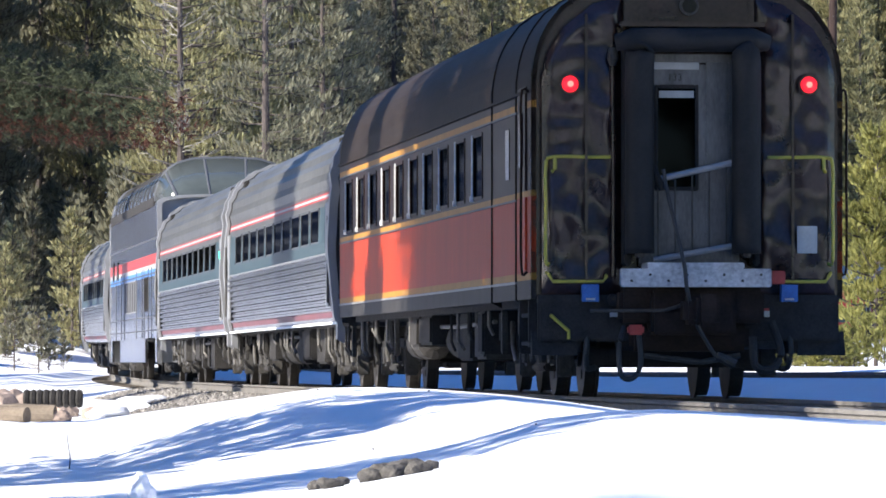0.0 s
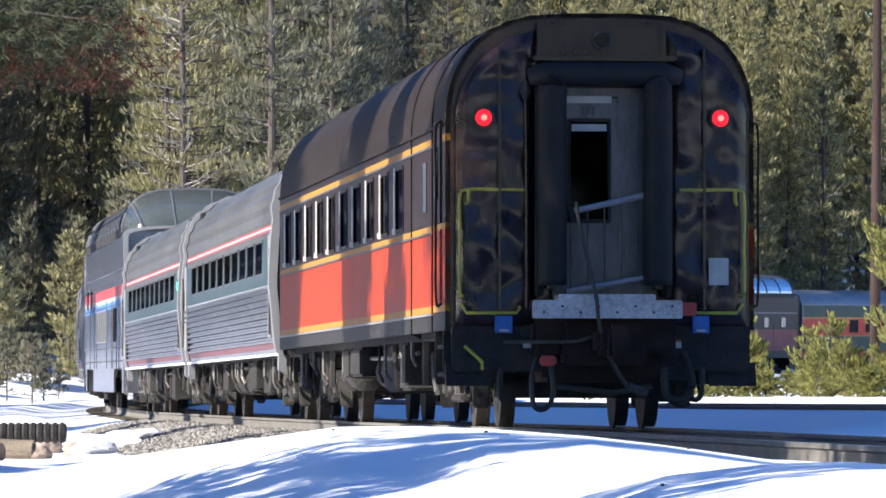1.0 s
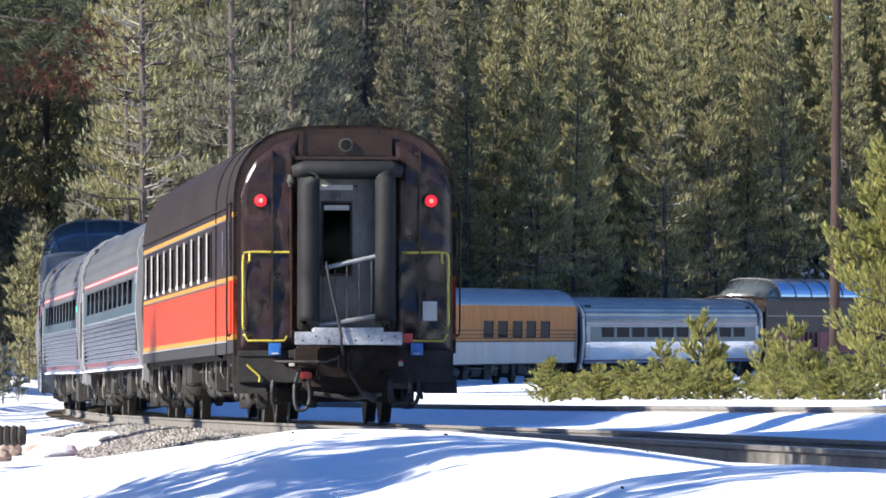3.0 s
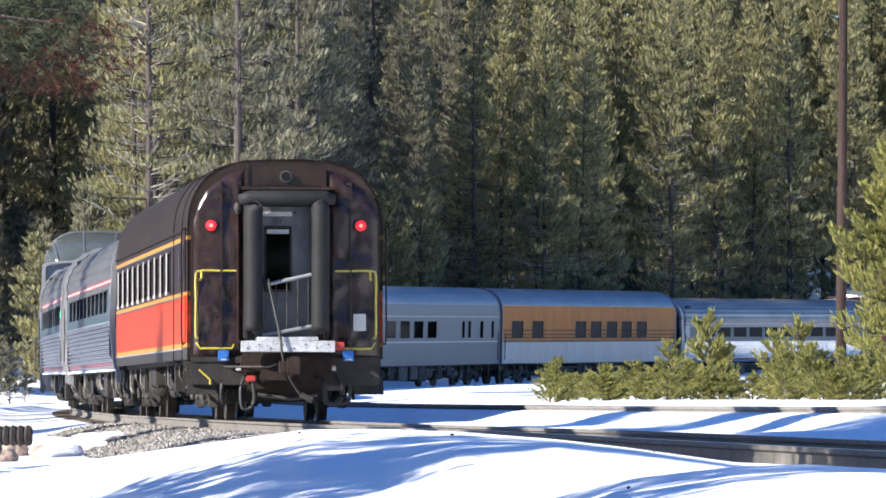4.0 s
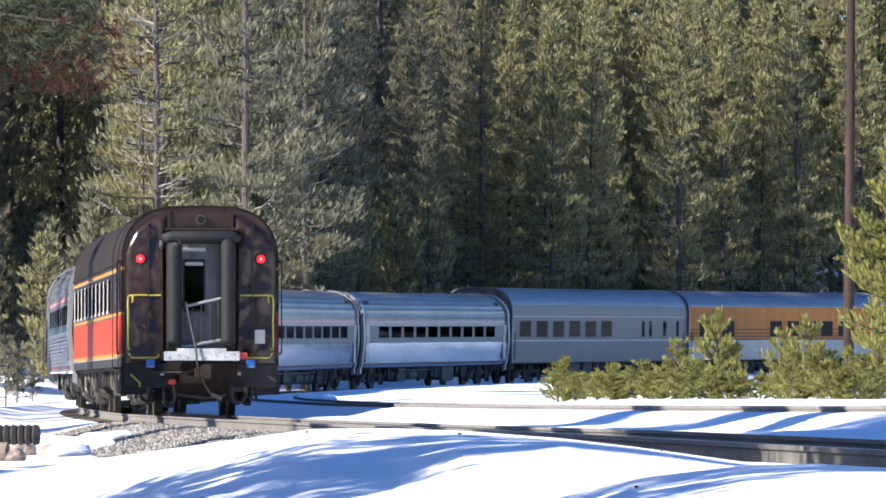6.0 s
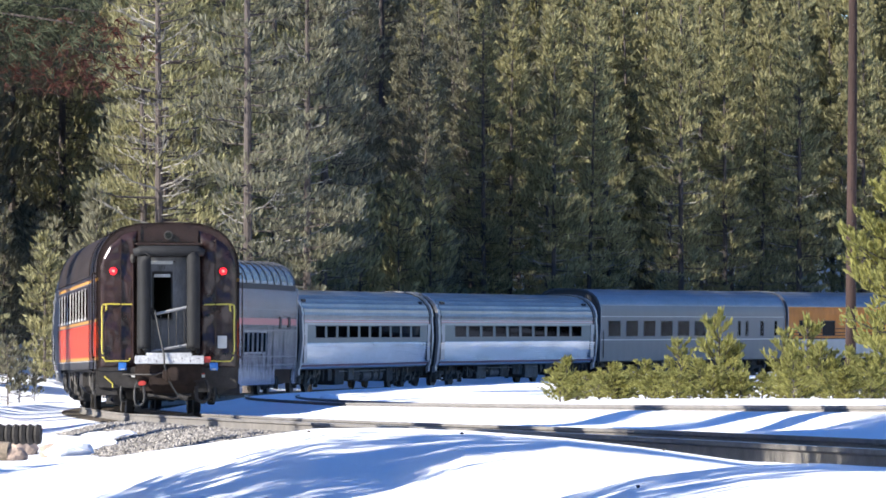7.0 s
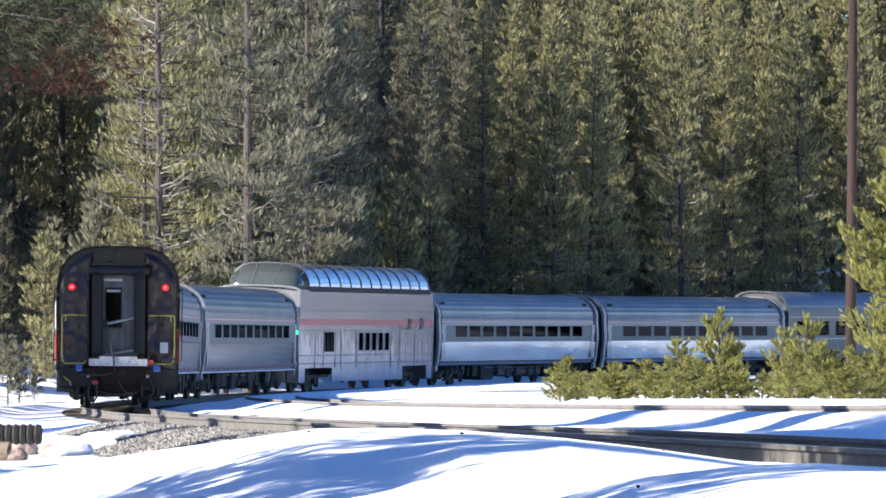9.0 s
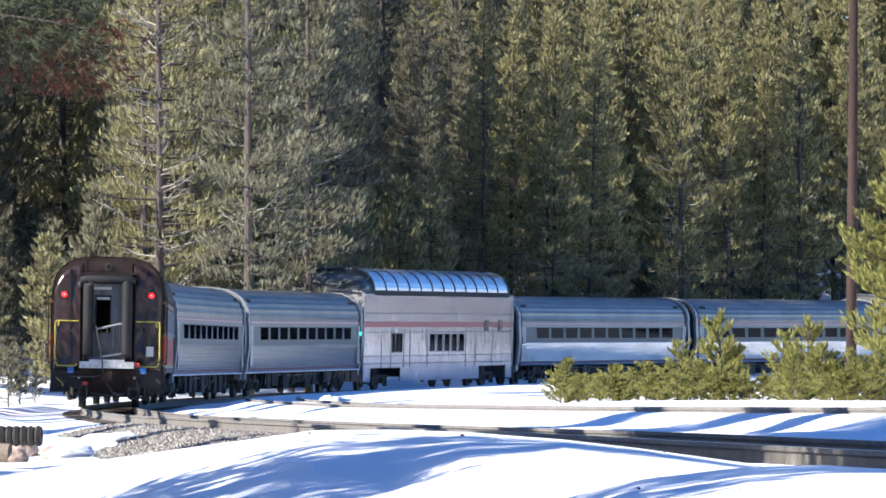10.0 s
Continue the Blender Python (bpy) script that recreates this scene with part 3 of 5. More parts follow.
def undergear(car, seed, skirt=0.98, pale=GRIME):
    """Boxes, tanks and pipes slung under a car, each its own part."""
    r = random.Random(seed)
    b = Build().box(-1.35, 1.35, -HALF + 0.3, HALF - 0.3, skirt - 0.06, skirt + 0.1)
    part("underframe", b, DARK, car)
    for sx in (-1, 1):
        for zz, xx in ((0.8, 1.22), (0.68, 1.1)):
            ya = r.uniform(-7, -4)
            part("long_pipe", Build().tube([(sx * xx, ya, zz), (sx * xx, ya + 4, zz - 0.03), (sx * xx, ya + r.uniform(8, 11), zz)], 0.025, 7), PIPE, car)
        for yy in (-10.9, -9.1, -7.4, 7.4, 9.1, 10.9):
            part("brake_rod", Build().tube([(sx * 1.2, yy - 0.35, 0.36), (sx * 1.2, yy, 0.52), (sx * 1.18, yy + 0.3, 0.78)], 0.03, 7), PIPE if r.random() < 0.5 else GRIME, car)
    part("centre_sill", Build().box(-0.25, 0.25, -HALF + 0.2, HALF - 0.2, 0.62, skirt - 0.06), DARK, car)
    for sx in (-1, 1):
        y = -6.4
        while y < 6.2:
            w = r.uniform(0.5, 1.7)
            d = r.uniform(0.35, 0.62)
            if r.random() < 0.7:
                xa, xb = sorted((sx * 0.55, sx * r.uniform(1.18, 1.38)))
                part("equipment_box", Build().box(xa, xb, y, y + w, skirt - 0.06 - d, skirt - 0.06, 0, 0.03), DARK if r.random() < 0.85 else pale, car)
            else:
                part("air_tank", Build().tube([(sx * 1.0, y, skirt - 0.36), (sx * 1.0, y + 0.07, skirt - 0.36), (sx * 1.0, y + w, skirt - 0.36), (sx * 1.0, y + w + 0.07, skirt - 0.36)], [0.1, 0.22, 0.22, 0.1], 14), DARK if r.random() < 0.6 else pale, car, smooth=False)
            y += w + r.uniform(0.15, 0.6)
        for k in range(20):
            yy = r.uniform(-11.8, 11.8)
            zz = r.uniform(0.45, 0.7)
            part("drop_pipe", Build().tube([(sx * 1.3, yy, skirt - 0.02), (sx * 1.3, yy, zz + 0.1), (sx * 1.25, yy + r.uniform(-0.2, 0.2), zz)], r.uniform(0.015, 0.032), 7), r.choice([PIPE, PIPE, pale, DARK]), car)
        for yy in (-12.1, -6.9, 6.9, 12.1):
            part("hanger", Build().box(sx * 1.25 - 0.03, sx * 1.25 + 0.03, yy - 0.06, yy + 0.06, 0.45, skirt, 0, 0.01), GRIME, car)


def ribs(car, kind, y, w=0.16, out=0.05, mat=None, z0=0.7):
    """Raised hoop round a car's end."""
    sec = [(math.copysign(abs(x) + out, x) if abs(x) > 0.01 else 0.0, z + (out if z > 2.9 else 0)) for x, z in section(kind) if not (kind == "round" and 1.085 < z < 1.885)]
    sec = [(sec[0][0], z0)] + sec + [(sec[-1][0], z0)]
    inn = [(x * 0.93, z - 0.06) for x, z in sec]
    b = Build()
    n = len(sec)
    for yy in (y - w / 2, y + w / 2):
        b.v += [(x, yy, z) for x, z in sec] + [(x, yy, z) for x, z in inn]
    for i in range(n - 1):
        b.f += [(i, i + 1, 2 * n + i + 1, 2 * n + i), (n + i, 3 * n + i, 3 * n + i + 1, n + i + 1),
                (i, n + i, n + i + 1, i + 1), (2 * n + i, 2 * n + i + 1, 3 * n + i + 1, 3 * n + i)]
        b.m += [0] * 4
    part("end_hoop", b, mat, car)


def solid(ob, t=0.05):
    md = ob.modifiers.new("skin", "SOLIDIFY")
    md.thickness, md.offset = t, -1.0
    return ob


def gangway(car, y, face):
    """Dark rubber gangway bellows and coupler at a car's end."""
    ya, yb = sorted((y, y + face * 0.24))
    b = Build().box(-0.62, -0.4, ya, yb, 1.2, 3.3, 0, 0.04).box(0.4, 0.62, ya, yb, 1.2, 3.3, 0, 0.04).box(-0.62, 0.62, ya, yb, 3.3, 3.5, 0, 0.04)
    part("gangway", b, RUBBER, car)
    ya, yb = sorted((y - face * 0.8, y + face * 0.25))
    part("coupler", Build().box(-0.12, 0.12, ya, yb, 0.72, 0.98, 0, 0.03), RUSTBOX, car)


def round_car(label, group, seed, bands, turning=False, lamp=False, dull=False):
    """Stainless steel coach with rounded fluted sides."""
    car = thing("passenger_car", label, "train car", group)
    win = []
    for k in range(10):
        win.append((-9.1 + k * 2.02, 2.31, 1.68, 0.5))
    mats = [ROOF_DULL if dull else STEEL_ROOF, STEEL_DULL if dull else STEEL, FLUTE_DULL if dull else STEEL_FLUTE, BLUEBAND, REDLINE, WHITELINE, MAROON]

    def paint(y, z, left):
        if z > 2.8:
            return 0
        if z > 2.55:
            return 0 if not bands or z < 2.66 or z > 2.752 else 5 if 2.688 < z < 2.724 else 4
        if z > 1.95:
            return 3 if bands else 1
        if z > 1.89:
            return 3 if bands else 1
        if z > 1.085:
            return 2
        return 6 if bands and z > 0.99 else 1
    b, sec = shell("round", win, paint, None, -HALF + 0.3, HALF - 0.3)
    solid(part("body", b, mats, car, "stainless steel body with fluted sides"))
    for side in (-1, 1):
        for y, z, w, h in win:
            window(car, side, side_x(sec, z), y, z, w, h, GREYPAINT, GLASS_DARK, 0.006)
    for y, face in ((-HALF + 0.3, -1), (HALF - 0.3, 1)):
        part("end_wall", end_plate("round", y, face), DARK, car)
        ya, yb = sorted((y, y + face * 0.5))
        part("end_bellows", Build().box(-1.25, -0.66, ya, yb, 1.0, 3.3, 0, 0.05).box(0.66, 1.25, ya, yb, 1.0, 3.3, 0, 0.05), DARK, car)
        ribs(car, "round", y - face * 0.12, 0.3, 0.05, SILVERPAINT)
        for side in (-1, 1):
            if turning:
                part("frosted_sill", Build().box(*sorted((side * 1.49, side * 1.54)), min(y, y - face * 12.3), max(y, y - face * 12.3), 0.905, 0.94, 0, 0.01), SNOW, car)
        ribs(car, "round", y - face * 0.5, 0.16, 0.012, DARK, 0.92)
        gangway(car, y, face)
        for side in (-1, 1):
            xs = side_x(sec, 1.7)
            # door leaf recess and handrail by each end
            xa, xb = sorted((side * (xs - 0.02), side * (xs + 0.012)))
            part("door", Build().box(xa, xb, y - face * 0.75 - 0.28, y - face * 0.75 + 0.28, 1.15, 2.6, 0, 0.01), SILVERPAINT, car)
            part("handrail", Build().tube([(side * (xs + 0.03), y - face * 0.32, 1.2), (side * (xs + 0.03), y - face * 0.32, 2.4)], 0.018, 6), GRIME, car)
            for dy in (1.2, 1.55):
                xr = side_x(sec, 3.45) + 0.01
                part("roof_vent", Build().box(side * xr - 0.04, side * xr + 0.04, y - face * dy - 0.1, y - face * dy + 0.1, 3.38, 3.52, 0, 0.01), DARK, car)
    if lamp:
        for side in (-1, 1):
            part("marker_lamp", Build().disc((side * 1.61, side * (HALF - 0.75), 2.3), (1, 0, 0), 0.07, 0.06, 12), LAMP_GREEN, car, "glowing green marker lamp")
    part("floor_deck", Build().box(-1.5, 1.5, -HALF + 0.2, HALF - 0.2, 1.25, 1.32), DARK, car)
    bogies(car, turning)
    undergear(car, seed, 0.94)
    return car


def flat_car(label, group, seed, bands, roof, pane, wins, turning=False, hoop=None):
    """Smooth-sided heritage coach; bands: (top z, material), from the roof down."""
    car = thing("passenger_car", label, "train car", group)
    mats = [roof] + [m for _, m in bands]

    def paint(y, z, left):
        if z > 3.46:
            return 0
        for i, (zb, _) in enumerate(bands):
            if z > zb:
                return i + 1
        return len(bands)
    b, sec = shell("flat", wins, paint)
    solid(part("body", b, mats, car))
    for side in (-1, 1):
        for y, z, w, h in wins:
            window(car, side, 1.555, y, z, w, h, DARK if pane is GLASS_DARK else GREYPAINT, pane, 0.012)
            if pane is GLASS_CLEAR and w > 1:
                # tied-back white drapes inside the pane
                for e in (-1, 1):
                    d = Build()
                    xs = sorted((side * 1.47, side * 1.50))
                    for k in range(4):
                        za, zb = z + h / 2 - h * k / 4, z + h / 2 - h * (k + 1) / 4
                        wide = (0.36, 0.24, 0.12, 0.09)[k] * w
                        d.box(*xs, *sorted((y + e * w / 2, y + e * (w / 2 - wide))), zb, za)
                    part("curtain", d, CURTAIN, car, "white window drape")
        part("gutter", Build().box(side * side_x(sec, 3.46) - 0.02, side * side_x(sec, 3.46) + 0.025, -HALF + 0.15, HALF - 0.15, 3.45, 3.48), roof, car)
    for y, face in ((-HALF + 0.1, -1), (HALF - 0.1, 1)):
        part("end_wall", end_plate("flat", y, face), bands[0][1], car)
        ribs(car, "flat", y + face * 0.03, 0.1, 0.02, hoop or roof, 0.98)
        gangway(car, y, face)
        for side in (-1, 1):
            part("handrail", Build().tube([(side * 1.59, y - face * 0.3, 1.15), (side * 1.59, y - face * 0.3, 2.3)], 0.018, 6), GRIME, car)
    part("floor_deck", Build().box(-1.45, 1.45, -HALF + 0.2, HALF - 0.2, 1.2, 1.27), DARK, car)
    bogies(car, turning)
    undergear(car, seed, 0.98)
    return car


def dome_car(seed, turning, label, umber=False):
    car = thing("dome_car", label, "train car", "train cars")
    win = [(-7.9, 1.93, 0.42, 0.75), (-7.3, 1.93, 0.42, 0.75), (-6.7, 1.93, 0.42, 0.75),
           (-1.5, 1.93, 0.95, 0.75), (-0.25, 1.93, 0.95, 0.75), (1.0, 1.93, 0.95, 0.75), (2.25, 1.93, 0.95, 0.75), (3.5, 1.93, 0.95, 0.75)]
    mats = [SLATEROOF, UMBER, PLUM, WHITELINE, UMBER] if umber else [STEEL_ROOF, STEEL_DOME, REDLINE, WHITELINE, BLUELINE]
    trim, wall = (UMBER, UMBER) if umber else (GREYPAINT, SILVERPAINT)

    def paint(y, z, left):
        if z < 0.93 and (-11.5 < y < -6.7 or 6.7 < y < 11.5):
            return None
        if z > 3.84:
            return 0
        if umber:
            return 3 if 3.06 < z < 3.12 else 2 if 1.3 < z < 2.3 else 1
        if 2.55 < z < 2.78:
            return 2
        if left and 2.45 < z < 2.55:
            return 3
        if left and 2.3 < z < 2.45:
            return 4
        return 1
    b, sec = shell("dome", win, paint, cut=[-11.5, -6.69, 6.69, 11.5])
    solid(part("body", b, mats, car))
    for side in (-1, 1):
        for y, z, w, h in win:
            window(car, side, 1.53, y, z, w, h, wall if w > 0.5 else DARK, GLASS_DARK, 0.02)
        for y in (7.9, 10.4):
            xa, xb = sorted((side * 1.5, side * 1.555))
            part("upper_window", Build().box(xa, xb, y - 0.32, y + 0.32, 2.4, 2.86, 0, 0.01), BLACK, car)
        # raised seams of the lower panels
        for z in (1.12, 1.42, 2.36, 3.1):
            part("belt_rib", Build().box(side * 1.535 - 0.012, side * 1.535 + 0.012, -HALF + 0.2, HALF - 0.2, z - 0.016, z + 0.016), trim, car)
        for y in (-9.8, -8.3, -6.2, -5.2, -2.3, 4.3, 6.0, 9.0):
            part("panel_seam", Build().box(side * 1.533 - 0.01, side * 1.533 + 0.01, y - 0.015, y + 0.015, 0.95, 2.5), trim, car)
    # glazed roof
    sec_d = [(1.5 * math.cos(radians(a)) ** 0.55, 3.9 + 0.94 * math.sin(radians(a)) ** 0.95) for a in (0, 12, 24, 36, 48, 60, 75, 90)]
    n_bay = 12
    ya, yb = -11.0, 11.9
    bars = Build()
    for k in range(n_bay + 1):
        y = ya + (yb - ya) * k / n_bay
        for sx in (-1, 1):
            bars.tube([(sx * x, y, z) for x, z in sec_d[:7]], 0.032, 6)
    for sx in (-1, 1):
        bars.box(sx * 1.5 - 0.05, sx * 1.5 + 0.05, ya, yb, 3.8, 4.0)
    part("dome_frame", bars, DARK, car)
    for sx in (-1, 1):
        p = Build()
        for k in range(n_bay):
            y0, y1 = ya + (yb - ya) * k / n_bay + 0.03, ya + (yb - ya) * (k + 1) / n_bay - 0.03
            p = Build()
            for i in range(5):
                (x0, z0), (x1, z1) = sec_d[i], sec_d[i + 1]
                v = [(sx * x0, y0, z0), (sx * x0, y1, z0), (sx * x1, y1, z1), (sx * x1, y0, z1)]
                v += [(x * 0.98, y, z - 0.02) for x, y, z in v]
                p.add(v, [(0, 1, 2, 3), (7, 6, 5, 4), (0, 4, 5, 1), (2, 6, 7, 3), (1, 5, 6, 2), (0, 3, 7, 4)])
            part("dome_pane", p, DOME_PANE, car)
    ro = Build()
    cap = [(x, z) for x, z in sec_d[5:]]
    cap = [(-x, z) for x, z in cap[:-1]] + [(0, cap[-1][1])] + [(x, z) for x, z in reversed(cap[:-1])]
    n = len(cap)
    for y in (ya, yb):
        ro.v += [(x, y, z + 0.01) for x, z in cap] + [(x, y, z - 0.05) for x, z in cap]
    for i in range(n - 1):
        ro.f += [(i, i + 1, 2 * n + i + 1, 2 * n + i), (n + i, 3 * n + i, 3 * n + i + 1, n + i + 1)]
        ro.m += [0, 0]
    part("dome_roof", ro, STEEL_ROOF, car)
    # sloping glazed ends
    for ye, face in ((ya, -1), (yb, 1)):
        e = Build()
        full = [(-x, z) for x, z in sec_d[:-1]] + [(0, sec_d[-1][1])] + [(x, z) for x, z in reversed(sec_d[:-1])]
        run = 1.35 if face < 0 else 0.5
        low = [(x * 0.85, ye + face * run, 3.95) for x, z in full]
        for k in range(len(full) - 1):
            (x0, z0), (x1, z1) = full[k], full[k + 1]
            o = len(e.v)
            if not k:
                e.v += [(x0, ye, z0), low[k]]
                o = 2
            e.v += [(x1, ye, z1), low[k + 1]]
            e.f.append((o - 2, o, o + 1, o - 1))
            e.m.append(0)
        solid(part("dome_windscreen", e, DOME_END, car, "sloping tinted dome end glass", True), 0.02)
        f = Build()
        for x in (-1.28, -0.45, 0.45, 1.28):
            zt = float(np.interp(abs(x), [q[0] for q in reversed(sec_d)], [q[1] for q in reversed(sec_d)]))
            f.tube([(x, ye, zt), (x * 0.85, ye + face * run, 3.95)], 0.035, 8)
        f.tube([(x, ye, z) for x, z in full], 0.045, 8)
        part("windscreen_frame", f, GREYPAINT, car)
        part("end_wall", end_plate("dome", HALF * face - face * 0.1, face), wall, car)
        gangway(car, HALF * face - face * 0.1, face)
        ribs(car, "dome", HALF * face - face * 0.06, 0.12, 0.02, wall, 0.95)
    part("floor_deck", Build().box(-1.45, 1.45, -HALF + 0.2, HALF - 0.2, 1.0, 1.06), DARK, car)
    part("upper_deck", Build().box(-1.45, 1.45, -HALF + 0.2, HALF - 0.2, 3.2, 3.26), DARK, car)
    bogies(car, turning)
    part("centre_sill", Build().box(-0.25, 0.25, -HALF + 0.2, HALF - 0.2, 0.62, 0.95), DARK, car)
    return car


STEEL_DOME = material("dome_car_steel", (0.4, 0.4, 0.415), 0.15, 1.0, vary=0.14, scale=1.0, streak=(1, 1.6, 0.4), bump=0.5, bump_scale=1.6)
DOME_END = material("dome_end_glass", (0.06, 0.07, 0.068), 0.14, 0.0, vary=0.15, scale=0.6)
DOME_PANE = material("dome_pane_glass", (0.2, 0.27, 0.38), 0.2, 0.85, vary=0.12, scale=0.5)


def tail_car():
    """Brown and orange heritage sleeper with the open end to the camera."""
    car = thing("tail_car", "brown and orange heritage car with gold stripes and red tail lamps", "train car", "train cars")
    wins = [(-HALF + 5.6 + 2.0 * k, 2.45, 1.02, 0.70) for k in range(10)]
    slots = [ROOF, BROWN, GOLD, ORANGE, SILL]

    def paint(y, z, left):
        if z > 3.02:
            return 0
        if 2.88 < z < 2.95:
            return 2
        if z > 2.06:
            return 1
        if z > 2.0:
            return 2
        if z > 1.24:
            return 3
        if z > 1.17:
            return 2
        return 4
    b, sec = shell("flat", wins, paint)
    solid(part("body", b, slots, car, "glossy brown body with an orange lower band"))
    for side in (-1, 1):
        for y, z, w, h in wins:
            window(car, side, 1.555, y, z, w, h, BROWN, GLASS_DARK, 0.012)
            # pale strip on the forward jamb paints in the sun on the reveal
            xa, xb = side * 1.553, side * 1.583
            j = Build().box(*sorted((xa, xb)), y + w / 2 - 0.012, y + w / 2 + 0.012, z - h / 2, z + h / 2)
            j.box(*sorted((xa, side * 1.6)), y + w / 2 - 0.03, y + w / 2 + 0.02, z - h / 2 - 0.02, z - h / 2 + 0.05, 0, 0.006)
            part("window_jamb", j, SUNLIT_JAMB, car, "window jamb in a pale sunlit tone")
        xa, xb = sorted((side * 1.53, side * 1.565))
        part("washroom_window", Build().box(xa, xb, -HALF + 2.2, -HALF + 2.6, 2.2, 2.75, 0, 0.02), BLACK, car)
        # vestibule door, its frame and handrails
        xa, xb = sorted((side * 1.545, side * 1.575))
        part("vestibule_door", Build().box(xa, xb, -HALF + 0.5, -HALF + 1.25, 2.06, 3.1, 0, 0.01), BROWN, car)
        part("door_lower_panel", Build().box(xa, xb, -HALF + 0.5, -HALF + 1.25, 1.26, 2.0, 0, 0.01), ORANGE, car)
        part("door_window", Build().box(min(side * 1.57, side * 1.585), max(side * 1.57, side * 1.585), -HALF + 0.7, -HALF + 1.05, 2.3, 2.85, 0, 0.01), BLACK, car)
        for dy in (0.34,):
            part("door_handrail", Build().tube(arc_between([(side * 1.57, -HALF + dy, 1.25), (side * 1.63, -HALF + dy, 1.3), (side * 1.63, -HALF + dy, 2.3), (side * 1.63, -HALF + dy, 3.0), (side * 1.57, -HALF + dy, 3.06)], 4), 0.013, 8), BROWN, car)
        part("sill_moulding", Build().box(side * 1.56 - 0.015, side * 1.56 + 0.015, -HALF + 1.5, HALF - 0.2, 1.14, 1.165), SILVERPAINT, car)
        part("letterboard_moulding", Build().box(side * 1.56 - 0.012, side * 1.56 + 0.012, -HALF + 1.4, HALF - 0.2, 2.855, 2.878), GREYPAINT, car)
        part("belt_moulding", Build().box(side * 1.56 - 0.012, side * 1.56 + 0.012, -HALF + 1.4, HALF - 0.2, 1.975, 1.995), GREYPAINT, car)
        # drip rail over the windows and roof ribs
        part("drip_rail", Build().box(side * 1.57 - 0.02, side * 1.57 + 0.02, -HALF + 0.3, HALF - 0.3, 3.03, 3.06), ROOF, car)
        # steps at the corner
        st = Build()
        st.box(*sorted((side * 1.12, side * 1.53)), -HALF + 0.45, -HALF + 1.3, 0.52, 0.56)
        st.box(*sorted((side * 1.12, side * 1.53)), -HALF + 0.45, -HALF + 1.3, 0.8, 0.84)
        st.box(*sorted((side * 1.47, side * 1.55)), -HALF + 0.4, -HALF + 0.46, 0.5, 1.2)
        st.box(*sorted((side * 1.47, side * 1.55)), -HALF + 1.3, -HALF + 1.36, 0.5, 1.2)
        part("corner_steps", st, DARK, car)
        part("step_edge", Build().box(*sorted((side * 1.1, side * 1.55)), -HALF + 0.38, -HALF + 0.44, 0.5, 0.55), GRIME, car)
    for k, y in enumerate((-11.2, -8.7)):
        ribs(car, "flat", y, 0.06, 0.012, ROOF, 3.2)
    E = -HALF
    # end wall, two outer panels slightly dented, seams
    plate = end_plate("flat", E + 0.1, -1, 0.1)
    part("end_wall", plate, BROWN_END, car, "brown steel end wall")
    for side in (-1, 1):
        d = Build()
        nx, nz = 26, 64
        for i in range(nx + 1):
            for j in range(nz + 1):
                x = side * (0.66 + (1.46 - 0.66) * i / nx)
                ztop = float(np.interp(abs(x), [0.66, 0.95, 1.25, 1.40, 1.46], [3.98, 3.9, 3.66, 3.42, 3.2]))
                z = 1.02 + (ztop - 1.02) * j / nz
                q = 0.045 * noise.noise((x * 2.6 + 3 * side, z * 2.2, 1.7)) + 0.03 * noise.noise((x * 5.6 + side, z * 4.4, 4.1 + side))
                edge = min(i, nx - i, j, nz - j)
                d.v.append((x, E - 0.006 - (max(0.0, q + 0.05) * min(1.0, edge / 3) if edge else -0.004), z))
        for i in range(nx):
            for j in range(nz):
                a = i * (nz + 1) + j
                f = (a, a + 1, a + nz + 2, a + nz + 1)
                d.f.append(f if side < 0 else f[::-1])
                d.m.append(0)
        ob = part("dented_panel", d, BROWN_END, car, "dented glossy brown end sheet", True)
        part("end_seam", Build().box(side * 1.03 - 0.014, side * 1.03 + 0.014, E - 0.11, E, 1.16, 3.8, 0, 0.004), BROWN_END, car)
        # tail lamps
        part("lamp_housing", Build().tube([(side * 1.19, E - 0.01, 3.10), (side * 1.19, E - 0.11, 3.10)], 0.105, 20), BROWN_END, car)
        lens = part("tail_lamp", Build().tube([(side * 1.19, E - 0.11, 3.10), (side * 1.19, E - 0.135, 3.10), (side * 1.19, E - 0.145, 3.10)], [0.082, 0.075, 0.04], 20), LAMP_RED, car, "glowing red tail lamp")
        part("lamp_core", Build().disc((side * 1.19, E - 0.15, 3.10), (0, 1, 0), 0.03, 0.012, 14), LAMP_HOT, lens)
        # yellow grab irons
        x = side * 1.43
        part("grab_iron", Build().tube(arc_between([(side * 0.78, E - 0.09, 2.38), (side * 1.0, E - 0.09, 2.38), (side * 1.36, E - 0.09, 2.38), (x, E - 0.09, 2.30), (x, E - 0.09, 1.9), (x, E - 0.09, 1.36), (x - side * 0.05, E - 0.02, 1.33)], 4), 0.017, 8), YELLOW, car, "yellow painted grab iron")
        part("lower_grab_iron", Build().tube([(side * 1.42, E - 0.01, 1.24), (side * 1.40, E - 0.09, 1.22), (side * 1.36, E - 0.09, 1.15), (side * 0.86, E - 0.09, 1.15), (side * 0.83, E - 0.09, 1.2), (side * 0.83, E - 0.01, 1.23)], 0.017, 8), YELLOW, car, "yellow painted grab iron")
        part("grab_hook", Build().tube([(side * 1.34, E - 0.09, 2.38), (side * 1.34, E - 0.1, 2.26), (side * 1.36, E - 0.06, 2.24)], 0.02, 8), YELLOW, car)
